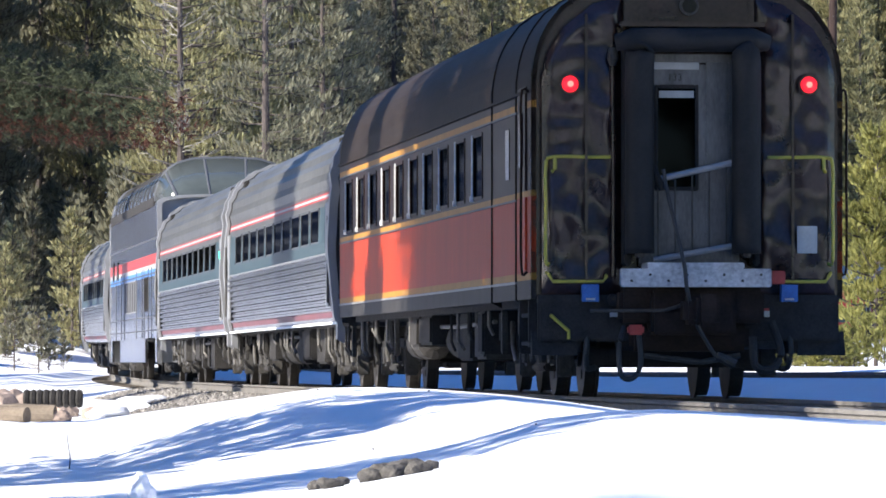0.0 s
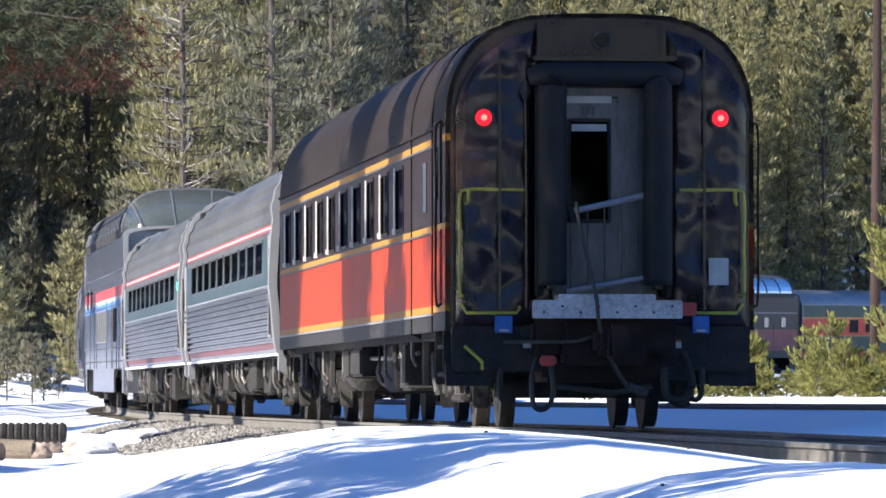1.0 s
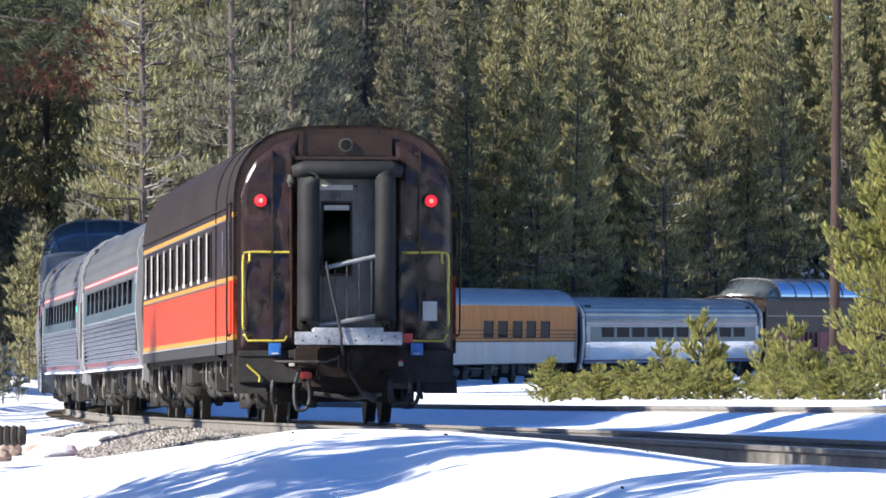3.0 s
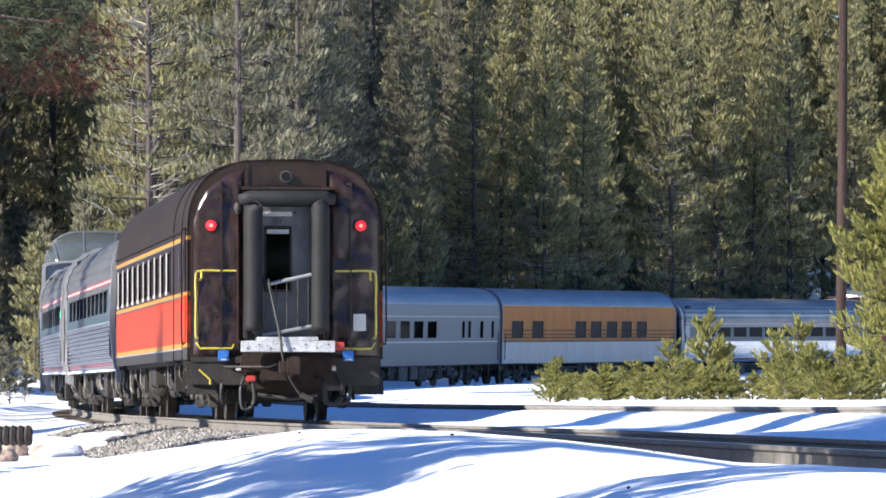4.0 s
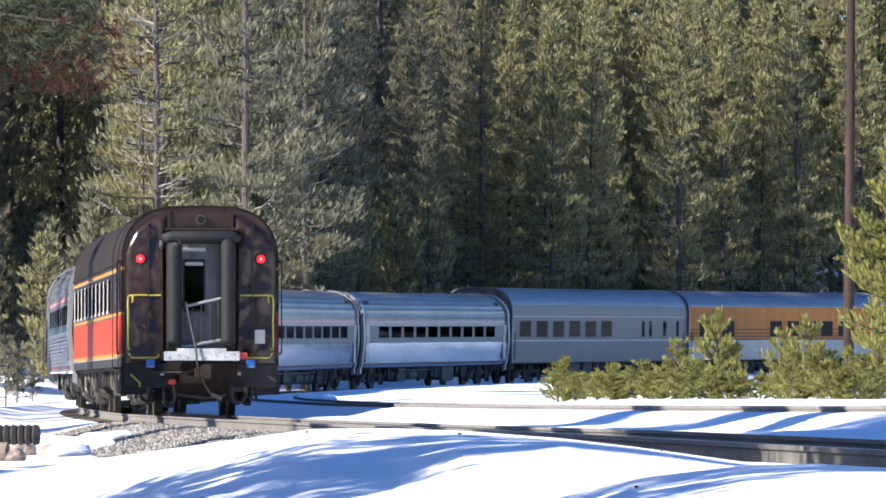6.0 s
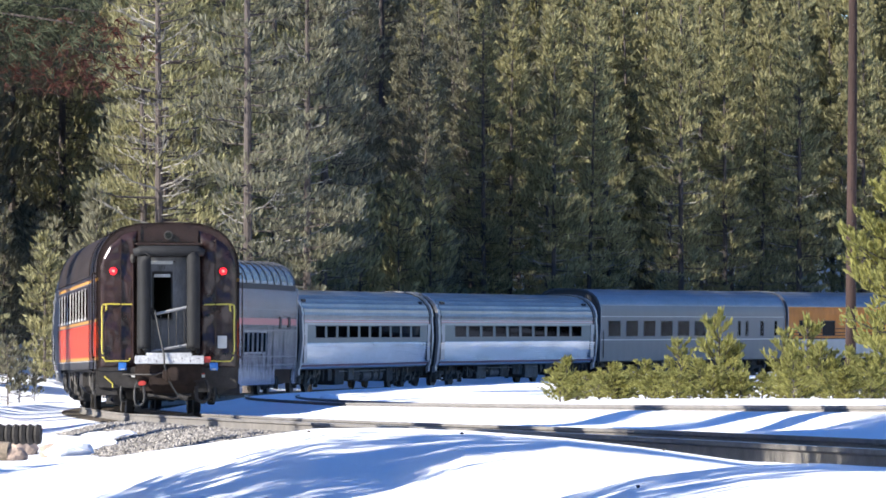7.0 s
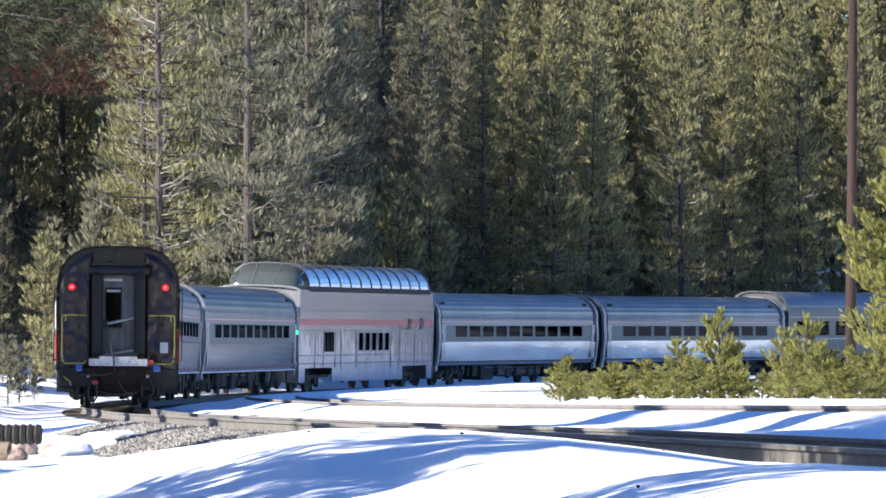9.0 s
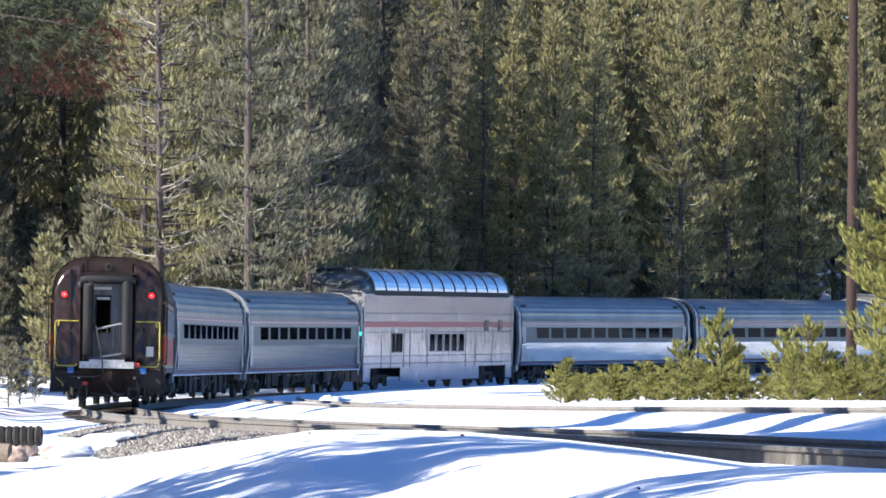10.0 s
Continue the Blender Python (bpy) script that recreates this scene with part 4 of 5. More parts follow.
        # rubber gangway tubes
        part("gangway_tube", Build().tube(arc_between([(side * 0.53, E - 0.36, 1.45), (side * 0.53, E - 0.36, 1.5), (side * 0.53, E - 0.36, 2.4), (side * 0.53, E - 0.36, 3.3), (side * 0.5, E - 0.33, 3.45)], 4), [0.10, 0.14] + [0.145] * 14 + [0.1], 18), RUBBER, car, "thick grey rubber gangway tube", True)
        part("gangway_frame", Build().box(side * 0.64 - 0.035, side * 0.64 + 0.035, E - 0.3, E - 0.005, 1.3, 3.5, 0, 0.02), DARK, car)
        part("tube_bracket", Build().box(side * 0.53 - 0.04, side * 0.53 + 0.04, E - 0.45, E - 0.25, 1.38, 1.48, 0, 0.01), GRIME, car)
        # blue flag signs and small placards
        part("blue_sign", Build().box(side * 0.99 - 0.085, side * 0.99 + 0.085, E - 0.135, E - 0.05, 0.95, 1.12, 0, 0.006), BLUESIGN, car, "blue square placard")
        part("sign_disc", Build().disc((side * 0.99, E - 0.139, 1.045), (0, 1, 0), 0.07, 0.008, 18), BLUESIGN, car)
        part("sign_lettering", Build().box(side * 0.99 - 0.045, side * 0.99 + 0.045, E - 0.15, E - 0.136, 0.965, 0.985), WHITEP, car)
        part("socket", Build().tube([(side * 0.76, E - 0.01, 0.97), (side * 0.76, E - 0.09, 0.97)], 0.06, 12), DARK, car)
        part("small_placard", Build().box(side * 0.74 - 0.055, side * 0.74 + 0.055, E - 0.11, E - 0.1, 0.80, 0.86), WHITEP, car)
        # end skirt beside the drawgear
        part("end_skirt", Build().box(side * 1.0 - 0.5, side * 1.0 + 0.5, E - 0.02, E + 0.06, 0.56, 1.0, 0, 0.02), DARK, car)
        # step well: closed side, back and bottom plates with a turned-out toe
        well = Build().box(*sorted((side * 1.06, side * 1.12)), E + 0.06, E + 1.4, 0.44, 1.0, 0, 0.01)
        well.box(*sorted((side * 1.12, side * 1.54)), E + 1.36, E + 1.42, 0.44, 1.0, 0, 0.01)
        well.add([(side * 1.1, E + 0.02, 0.42), (side * 1.56, E - 0.06, 0.42), (side * 1.56, E + 0.06, 0.66), (side * 1.1, E + 0.06, 0.62),
                  (side * 1.1, E + 0.1, 0.42), (side * 1.56, E + 0.1, 0.42), (side * 1.56, E + 0.1, 0.66), (side * 1.1, E + 0.1, 0.62)],
                 [(0, 1, 2, 3), (7, 6, 5, 4), (0, 4, 5, 1), (1, 5, 6, 2), (2, 6, 7, 3), (3, 7, 4, 0)])
        part("step_well", well, DARK, car)
        part("step_hose", Build().tube(arc_between([(side * 0.98, E + 0.1, 0.8), (side * 1.02, E - 0.02, 0.5), (side * 1.0, E + 0.1, 0.3), (side * 0.9, E + 0.3, 0.3)], 4), 0.03, 8), HOSE, car)
    part("lower_end_sill", Build().box(-1.5, 1.5, E - 0.04, E + 0.1, 0.93, 1.02, 0, 0.01), DARK, car)
    part("red_placard_line", Build().box(0.69, 0.79, E - 0.118, E - 0.108, 0.862, 0.885), REDBOX, car)
    part("gangway_head", Build().tube([(-0.76, E - 0.3, 3.5), (-0.6, E - 0.33, 3.53), (0.6, E - 0.33, 3.53), (0.76, E - 0.3, 3.5)], [0.08, 0.12, 0.12, 0.08], 14), RUBBER, car, "rubber gangway head tube", True)
    part("gangway_canopy", Build().box(-0.72, 0.72, E - 0.36, E, 3.66, 3.71, 0, 0.01), BROWN_END, car)
    part("upper_panel", Build().box(-0.6, 0.6, E - 0.03, E - 0.005, 3.73, 4.03, 0, 0.01), BROWN_END, car)
    for x in (-0.62, 0.62):
        part("panel_bar", Build().box(x - 0.03, x + 0.03, E - 0.06, E, 3.7, 4.07, 0, 0.01), BROWN_END, car)
    v = part("roof_vent_pipe", Build().tube([(0.0, E, 3.88), (0.0, E - 0.1, 3.88)], 0.095, 20), GRIME, car)
    # black disc on the capped pipe paints the shade of its bore
    part("vent_bore_shade", Build().disc((0.0, E - 0.101, 3.88), (0, 1, 0), 0.072, 0.006, 20), BLACK, v)
    # doorway
    part("door_frame", Build().box(-0.5, -0.4, E - 0.06, E, 1.3, 3.4).box(0.4, 0.5, E - 0.06, E, 1.3, 3.4).box(-0.4, 0.4, E - 0.06, E, 3.32, 3.4), DOORM, car, "bare steel door frame")
    door = part("end_door", Build().box(-0.4, 0.17, E - 0.045, E - 0.012, 1.3, 2.05, 0, 0.006), DOORM, car, "grey steel end door")
    for name, x0, x1, z0, z1 in (("door_stile", -0.4, -0.33, 2.05, 3.08), ("door_stile", 0.08, 0.17, 2.05, 3.08), ("door_rail", -0.4, 0.17, 3.08, 3.30)):
        part(name, Build().box(x0, x1, E - 0.045, E - 0.012, z0, z1, 0, 0.006), DOORM, door)
    part("door_glass", Build().box(-0.33, 0.08, E - 0.03, E - 0.018, 2.05, 3.08), GLASS_DARK, door)
    part("door_glass_rim", Build().box(-0.345, -0.31, E - 0.06, E - 0.04, 2.05, 3.1, 0, 0.008).box(0.06, 0.095, E - 0.06, E - 0.04, 2.05, 3.1, 0, 0.008)
         .box(-0.31, 0.06, E - 0.06, E - 0.04, 3.06, 3.1, 0, 0.008).box(-0.31, 0.06, E - 0.06, E - 0.04, 2.05, 2.09, 0, 0.008), DARK, door)
    part("door_blind", Build().box(-0.3, 0.05, E - 0.045, E - 0.034, 2.97, 3.04), WHITEP, door)
    part("side_panel", Build().box(0.17, 0.4, E - 0.05, E - 0.02, 1.3, 3.32, 0, 0.006), DOORM, car)
    part("lintel_strip", Build().box(-0.4, 0.1, E - 0.06, E - 0.046, 3.25, 3.32), WHITEP, car)
    tx = bpy.data.curves.new("door_number", "FONT")
    tx.body, tx.size, tx.align_x, tx.extrude = "133", 0.1, "CENTER", 0.002
    no = new("door_number", tx)
    no.data.materials.append(DARK)
    no.parent = car
    no.matrix_basis = pose(-0.14, E - 0.05, 3.14, 90, 0, 0)
    # tilted gate across the doorway
    gate = part("gate", Build().tube([(-0.32, E - 0.3, 2.16), (0.4, E - 0.3, 2.32)], 0.032, 8), SILVERPAINT, car, "tilted grey metal safety gate")
    part("gate_foot", Build().tube([(-0.38, E - 0.3, 1.36), (0.4, E - 0.3, 1.5)], 0.03, 8), SILVERPAINT, gate)
    for k in range(5):
        x = -0.34 + k * 0.17
        part("gate_bar", Build().tube([(x, E - 0.3, 1.37 + 0.18 * (x + 0.38)), (x, E - 0.3, 2.15 + 0.22 * (x + 0.34))], 0.009, 6), GRIME, gate)
    part("gate_post", Build().tube([(-0.4, E - 0.32, 2.3), (-0.3, E - 0.34, 2.05)], 0.035, 8), DARK, gate)
    # buffer beam
    beam = part("buffer_beam", Build().box(-0.745, 0.745, E - 0.62, E - 0.5, 1.09, 1.27, 0, 0.01), BEAM, car, "worn white buffer beam")
    for k in range(8):
        part("bolt", Build().disc((-0.64 + k * 0.183, E - 0.622, 1.18 + (0.03 if k % 2 else -0.03)), (0, 1, 0), 0.014, 0.012, 8), DARK, beam)
    part("tread_plate", Build().box(-0.48, 0.48, E - 0.6, E - 0.05, 1.27, 1.33, 0, 0.01), BEAM, car, "scuffed step plate")
    part("marker_box", Build().box(0.76, 0.9, E - 0.5, E - 0.4, 1.12, 1.25, 0, 0.01), REDBOX, car)
    part("notice_plate", Build().box(1.07, 1.27, E - 0.125, E - 0.11, 1.43, 1.70, 0, 0.004), WHITEP, car, "white notice plate")
    # drain pipe up the end wall
    part("vent_pipe", Build().tube([(-0.76, E - 0.12, 1.2), (-0.76, E - 0.12, 2.2), (-0.77, E - 0.12, 3.3)], 0.028, 10), BROWN_END, car)
    part("pipe_head", Build().tube([(-0.77, E - 0.14, 3.28), (-0.77, E - 0.14, 3.36), (-0.77, E - 0.14, 3.46)], [0.03, 0.06, 0.04], 12), GRIME, car)
    # drawgear, coupler and hoses
    part("draft_box", Build().box(-0.42, 0.42, E - 0.42, E + 0.6, 0.62, 1.06, 0, 0.03), RUSTBOX, car)
    part("buffer_housing", Build().box(-0.72, 0.72, E - 0.3, E + 0.4, 0.74, 1.08, 0, 0.04).box(-0.6, 0.6, E - 0.1, E + 1.2, 0.46, 0.74, 0, 0.05), RUSTBOX, car)
    part("brake_beam", Build().box(-0.85, 0.85, E + 1.5, E + 1.62, 0.3, 0.5, 0, 0.02), DARK, car)
    part("coupler", Build().box(-0.14, 0.14, E - 0.75, E - 0.4, 0.72, 1.0, 0, 0.05).box(-0.02, 0.2, E - 0.88, E - 0.7, 0.7, 1.02, 0, 0.04), RUSTBOX, car)
    part("coupler_lever", Build().tube([(-1.0, E - 0.2, 0.86), (-0.3, E - 0.45, 0.86), (0.0, E - 0.5, 0.95)], 0.018, 8), GRIME, car)
    part("air_hose", Build().tube(arc_between([(-0.68, E - 0.3, 0.7), (-0.74, E - 0.4, 0.5), (-0.72, E - 0.45, 0.22), (-0.6, E - 0.45, 0.2), (-0.53, E - 0.45, 0.35), (-0.55, E - 0.45, 0.62)], 6), 0.026, 8), HOSE, car)
    part("hose_coupling", Build().box(-0.66, -0.5, E - 0.5, E - 0.38, 0.62, 0.72, 0, 0.02), REDBOX, car, "red hose coupling")
    part("end_cable", Build().tube(arc_between([(-0.3, E - 0.4, 2.25), (-0.26, E - 0.46, 2.0), (-0.13, E - 0.66, 1.33), (-0.1, E - 0.7, 1.05), (0.0, E - 0.68, 0.72), (0.2, E - 0.62, 0.4), (0.3, E - 0.6, 0.36)], 6), 0.02, 8), HOSE, car, "black hanging cable")
    part("cable_plug", Build().tube([(0.2, E - 0.62, 0.42), (0.38, E - 0.6, 0.33)], [0.04, 0.055], 10), GRIME, car)
    part("steam_hose", Build().tube(arc_between([(0.8, E - 0.2, 0.75), (0.88, E - 0.3, 0.45), (0.78, E - 0.35, 0.28), (0.62, E - 0.35, 0.32), (0.6, E - 0.3, 0.6)], 6), 0.04, 8), DARK, car)
    part("brake_cylinder", Build().tube([(0.45, E + 0.2, 0.6), (0.95, E + 0.2, 0.6)], 0.12, 12), GRIME, car)
    part("cross_pipe", Build().tube([(-0.45, E - 0.1, 0.42), (0.1, E - 0.12, 0.35), (0.5, E - 0.1, 0.42)], 0.03, 8), GRIME, car)
    part("yellow_handle", Build().tube([(-1.38, E - 0.06, 0.82), (-1.2, E - 0.06, 0.66), (-1.2, E - 0.06, 0.58)], 0.017, 8), YELLOW, car)
    part("far_end_wall", end_plate("flat", HALF - 0.1, 1), BROWN, car)
    gangway(car, HALF - 0.1, 1)
    part("floor_deck", Build().box(-1.45, 1.45, E + 0.2, HALF - 0.2, 1.2, 1.27), DARK, car)
    bogies(car, True)
    undergear(car, 11, 0.98, GRIME)
    return car


# jamb colour lightened to hold the sunlight on the window reveals
SUNLIT_JAMB = material("sunlit_jamb", (0.72, 0.71, 0.68), 0.45, 0.1, vary=0.2, scale=4)


# ================= plants =================
def pine_meshes(seed, height, crown0, spread, needle, tuft=0.36, per_limb=11, limbs=120, dead=0.15, blades=7, dead_to=0.35, ragged=0.6, sweep=0.0):
    """Trunk and crown meshes of one pine: limbs with drooping or rising tips and tufts of needles."""
    r = random.Random(seed)
    trunk = Build()
    r0 = height * 0.0068 + 0.015
    lean = [r.uniform(-0.012, 0.012) * height for _ in range(2)]

    def axis(t):
        return Vector((lean[0] * t * t, lean[1] * t * t, height * t))
    trunk.tube([axis(t) - Vector((0, 0, 0.4 if t == 0 else 0)) for t in (0, 0.15, 0.35, 0.55, 0.75, 0.9, 1.0)], [r0 * k for k in (1.15, 0.95, 0.8, 0.6, 0.38, 0.2, 0.05)], 8)
    crown = Build()
    twigs = []
    for k in range(limbs):
        t = crown0 + (1 - crown0) * ((k + r.random()) / limbs) ** 0.9
        frac = (t - crown0) / (1 - crown0)
        long = spread * (0.12 + (1 - frac) ** 0.75) * (0.35 + 0.65 * min(1, frac * 6)) * r.uniform(1.15 - ragged, 1.15 + 0.4 * (ragged - 0.6))
        az = r.uniform(0, 2 * math.pi)
        rise = r.uniform(-0.15, 0.25) + 0.5 * frac + sweep
        base = axis(min(t, 0.99))
        out = Vector((math.cos(az), math.sin(az), 0))
        bare = frac < dead_to and r.random() < dead
        if bare and dead_to > 0.5:
            long, rise = long * r.uniform(0.45, 0.8), rise + r.uniform(0.0, 0.5)
        bow = out.cross(Vector((0, 0, 1))) * long * r.uniform(-0.25, 0.25)
        pts = [base, base + out * long * 0.5 + bow * 0.3 + Vector((0, 0, (rise - 0.15) * long * 0.3)), base + out * long + bow + Vector((0, 0, rise * long * 0.75))]
        trunk.tube(pts, [0.012 + 0.012 * long, 0.01 + 0.006 * long, 0.006], 4, 1 if bare else 0, False)
        if bare:
            for _ in range(7):
                q = r.uniform(0.25, 1.0)
                p = pts[0].lerp(pts[1], q * 2) if q < 0.5 else pts[1].lerp(pts[2], q * 2 - 1)
                e = p + (out * r.uniform(0.2, 1) + out.cross(Vector((0, 0, 1))) * r.uniform(-1, 1) + Vector((0, 0, r.uniform(-0.3, 0.7)))).normalized() * long * r.uniform(0.15, 0.4)
                trunk.tube([p, e], [0.014, 0.008], 3, 1, False)
            continue
        n = max(3, int(per_limb * long / spread * 1.3))
        for j in range(n):
            q = 0.12 + 0.88 * ((j + r.random()) / n) ** 0.75
            p = pts[0].lerp(pts[1], q * 2) if q < 0.5 else pts[1].lerp(pts[2], q * 2 - 1)
            side = out.cross(Vector((0, 0, 1))) * r.uniform(-1, 1)
            p = p + side * long * 0.34 * (1.1 - q * 0.6) + Vector((0, 0, r.uniform(-0.06, 0.12) * long))
            way = (out * r.uniform(0.1, 0.8) + side * 0.6 + Vector((0, 0, r.uniform(0.4, 1.3)))).normalized()
            twigs.append((p, way))
    for k in range(6):
        twigs.append((axis(1 - 0.012 * k), Vector((r.uniform(-0.3, 0.3), r.uniform(-0.3, 0.3), 1)).normalized()))
    for p, way in twigs:
        size = tuft * r.uniform(0.65, 1.35)
        a = way.orthogonal().normalized()
        c = way.cross(a)
        w = r.uniform(0, math.pi)
        for b in range(blades):
            # a brush of needles: flat spindles crossed along the shoot, tips turned up
            w += math.pi / blades + r.uniform(-0.3, 0.3)
            across = (math.cos(w) * a + math.sin(w) * c) * size * r.uniform(0.13, 0.22)
            d = (way + 0.35 * (r.uniform(-1, 1) * a + r.uniform(-1, 1) * c)).normalized() * size
            mid = p + d * r.uniform(0.35, 0.6)
            tip = p + d * r.uniform(0.9, 1.2) + Vector((0, 0, 0.12 * size))
            o = len(crown.v)
            crown.v += [tuple(p), tuple(mid - across), tuple(tip), tuple(mid + across * r.uniform(0.6, 1.2))]
            crown.f.append((o, o + 1, o + 2, o + 3))
            crown.m.append(0)
    return trunk.mesh("trunk", [BARK, DEADWOOD]), crown.mesh("crown", needle)


def pine(name, meshes, label, group, m, category="tree"):
    ob = thing(name, label, category, group, "", m)
    part("trunk", meshes[0], None, ob)
    part("crown", meshes[1], None, ob)
    return ob


def in_view(px, d):
    """Place on the ground d metres ahead at bearing px (784 is straight ahead, in steps of 1/FOCAL)."""
    return (px - 784) / FOCAL * d, d


def forest():
    r = random.Random(21)
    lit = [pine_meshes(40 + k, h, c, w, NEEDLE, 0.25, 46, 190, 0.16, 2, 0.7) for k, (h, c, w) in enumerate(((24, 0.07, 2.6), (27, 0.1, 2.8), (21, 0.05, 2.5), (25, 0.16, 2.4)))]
    dim = [pine_meshes(60 + k, h, c, w, NEEDLE_DIM, 0.25, 46, 190, 0.2, 2, 0.7) for k, (h, c, w) in enumerate(((26, 0.1, 2.7), (23, 0.14, 2.5)))]
    back = [pine_meshes(46, 25, 0.1, 2.7, NEEDLE, 0.5, 17, 140, 0.1, 2), pine_meshes(66, 26, 0.1, 2.7, NEEDLE_DIM, 0.5, 17, 140, 0.1, 2)]
    rough = pine_meshes(47, 25, 0.12, 2.9, NEEDLE_DIM, 1.3, 6, 110, 0.0, 6)
    slim = [pine_meshes(70 + k, h, c, w, NEEDLE, 0.33, 36, 180, 0.2, 2, 0.5) for k, (h, c, w) in enumerate(((25, 0.14, 2.4), (22, 0.2, 2.2), (27, 0.12, 2.5)))]
    placed = []
    tries = 0
    while len(placed) < 265 and tries < 30000:
        tries += 1
        px, d = r.uniform(-260, 1850), r.uniform(215, 470)
        x, y = in_view(px, d)
        s, u = nearest_line(np.array([x]), np.array([y]))
        low = -float(u[0])
        if low < (20 if px < 225 else 7.5 if px < 420 else 8.5 if px < 600 else 11 if px < 940 else 8) or 180 < px < 640 and 18 < low < 34 or low > 62 or r.random() > 1.1 - low / 70:
            continue
        if any((x - a) ** 2 + (y - b) ** 2 < (1.9 + low * 0.015) ** 2 for a, b in placed):
            continue
        placed.append((x, y))
        # shade toned in by bearing: more dim needles where the wood lies shaded
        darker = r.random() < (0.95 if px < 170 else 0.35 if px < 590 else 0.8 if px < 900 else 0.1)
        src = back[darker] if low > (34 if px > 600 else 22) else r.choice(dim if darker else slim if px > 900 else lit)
        size = r.uniform(0.8, 1.12)
        if px > 620 and low < 22:
            # the front rows are younger: their tips stand against the darker wood behind
            size = d * r.uniform(0.047, 0.061) / 24.5
        m = pose(x, y, z_at(x, y) - 0.1, r.uniform(-1.5, 1.5), r.uniform(-1.5, 1.5), r.uniform(0, 360)) @ Matrix.Diagonal((size, size, size, 1))
        pine("pine_tree", src, "dimmed lodgepole pine in the forest edge" if darker else "sunlit olive green lodgepole pine in the forest edge", "forest pines", m)
    low_kinds = [pine_meshes(80, 8, 0.03, 1.7, NEEDLE, 0.32, 20, 90, 0.2, 2), pine_meshes(81, 7, 0.03, 1.5, NEEDLE_DIM, 0.32, 20, 90, 0.3, 2)]
    n = tries = 0
    while n < 46 and tries < 4000:
        tries += 1
        px, d = r.uniform(130, 1700), r.uniform(250, 400)
        x, y = in_view(px, d)
        low = -float(nearest_line(np.array([x]), np.array([y]))[1][0])
        if not 8.5 < low < 24:
            continue
        n += 1
        k = r.uniform(0.6, 1.25)
        pine("understory_pine", r.choice(low_kinds), "half-grown pine under the forest edge", "forest pines",
             pose(x, y, z_at(x, y) - 0.1, 0, 0, r.uniform(0, 360)) @ Matrix.Diagonal((k, k, k, 1)))
    n = tries = 0
    while n < 38 and tries < 4000:
        tries += 1
        x, y = r.uniform(-95, -30), r.uniform(150, 360)
        low = -float(nearest_line(np.array([x]), np.array([y]))[1][0])
        if not (50 if y < 270 else 30) < low < 75 or x / y > -0.1:
            continue
        n += 1
        k = r.uniform(0.85, 1.15)
        pine("lodgepole_pine", rough, "tall lodgepole pine in the woods outside the curve", "forest pines",
             pose(x, y, z_at(x, y) - 0.1, 0, 0, r.uniform(0, 360)) @ Matrix.Diagonal((k, k, k, 1)))
    # thicket on the outer bank and low pines along the clearing's left edge
    # the thicket's shade is toned into its dim needles
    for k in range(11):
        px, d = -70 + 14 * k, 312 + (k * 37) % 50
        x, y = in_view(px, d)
        pine("pine_tree", dim[k % 2], "dimmed lodgepole pine in the forest edge", "forest pines", pose(x, y, z_at(x, y) - 0.1, 0, 0, 61 * k))
    # every second tree here has the needles dimmed for shade
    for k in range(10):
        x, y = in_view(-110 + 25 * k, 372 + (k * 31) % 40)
        pine("pine_tree", back[k % 2], "dimmed lodgepole pine in the forest edge", "forest pines", pose(x, y, z_at(x, y) - 0.1, 0, 0, 53 * k))
    # unseen pines added towards the sun to shade the thicket's lower part
    for k in range(5):
        x, y = beam_back(*in_view(-70 + 34 * k, 270 + (k * 13) % 30), 8 + k % 3)
        pine("lodgepole_pine", rough, "unseen half-grown pine added to shade the forest edge", "forest pines", pose(x, y, z_at(x, y) - 0.1, 0, 0, 41 * k) @ Matrix.Diagonal((0.5, 0.5, 0.45, 1)))
    for k in range(5):
        x, y, z, h = on_line(184 + 6 * k, -9.5 - k % 2)
        kk = 0.55 + 0.08 * (k % 3)
        pine("understory_pine", low_kinds[0], "sunlit half-grown pine under the forest edge", "forest pines", pose(x, y, z_at(x, y) - 0.1, 0, 0, 83 * k) @ Matrix.Diagonal((kk * 1.2, kk * 1.2, kk, 1)))
    for k in range(14):
        x, y = in_view(-70 + 13 * k, 268 + (k * 29) % 34)
        pine("understory_pine", low_kinds[1], "half-grown dark pine under the forest edge", "forest pines",
             pose(x, y, z_at(x, y) - 0.1, 0, 0, 47 * k) @ Matrix.Diagonal((0.85, 0.85, 0.85, 1)))
    # unseen low pines added left of the line, darkening reflections in the cars
    for k in range(44):
        x, y, z, h = on_line(40 + 2.3 * k, -r.uniform(12, 18))
        kk = r.uniform(0.25, 0.45)
        pine("understory_pine", low_kinds[k % 2], "unseen low pine added to darken the cars' reflections", "clearing pines",
             pose(x, y, z_at(x, y) - 0.05, 0, 0, r.uniform(0, 360)) @ Matrix.Diagonal((kk, kk, kk, 1)))
    # tall sparse old pine with bare grey limbs at the outer side of the curve
    bare = pine_meshes(90, 25, 0.06, 3.9, NEEDLE, 0.24, 42, 240, 0.45, 2, 0.92)
    x, y = in_view(283, 262)
    pine("old_pine_tree", bare, "tall sparse pine with many bare grey limbs", "forest pines", pose(x, y, z_at(x, y) - 0.1))
    # whole crowns dimmed in colour for the shade low on these two
    for k, (px, d) in enumerate(((440, 256), (545, 263))):
        x, y = in_view(px, d)
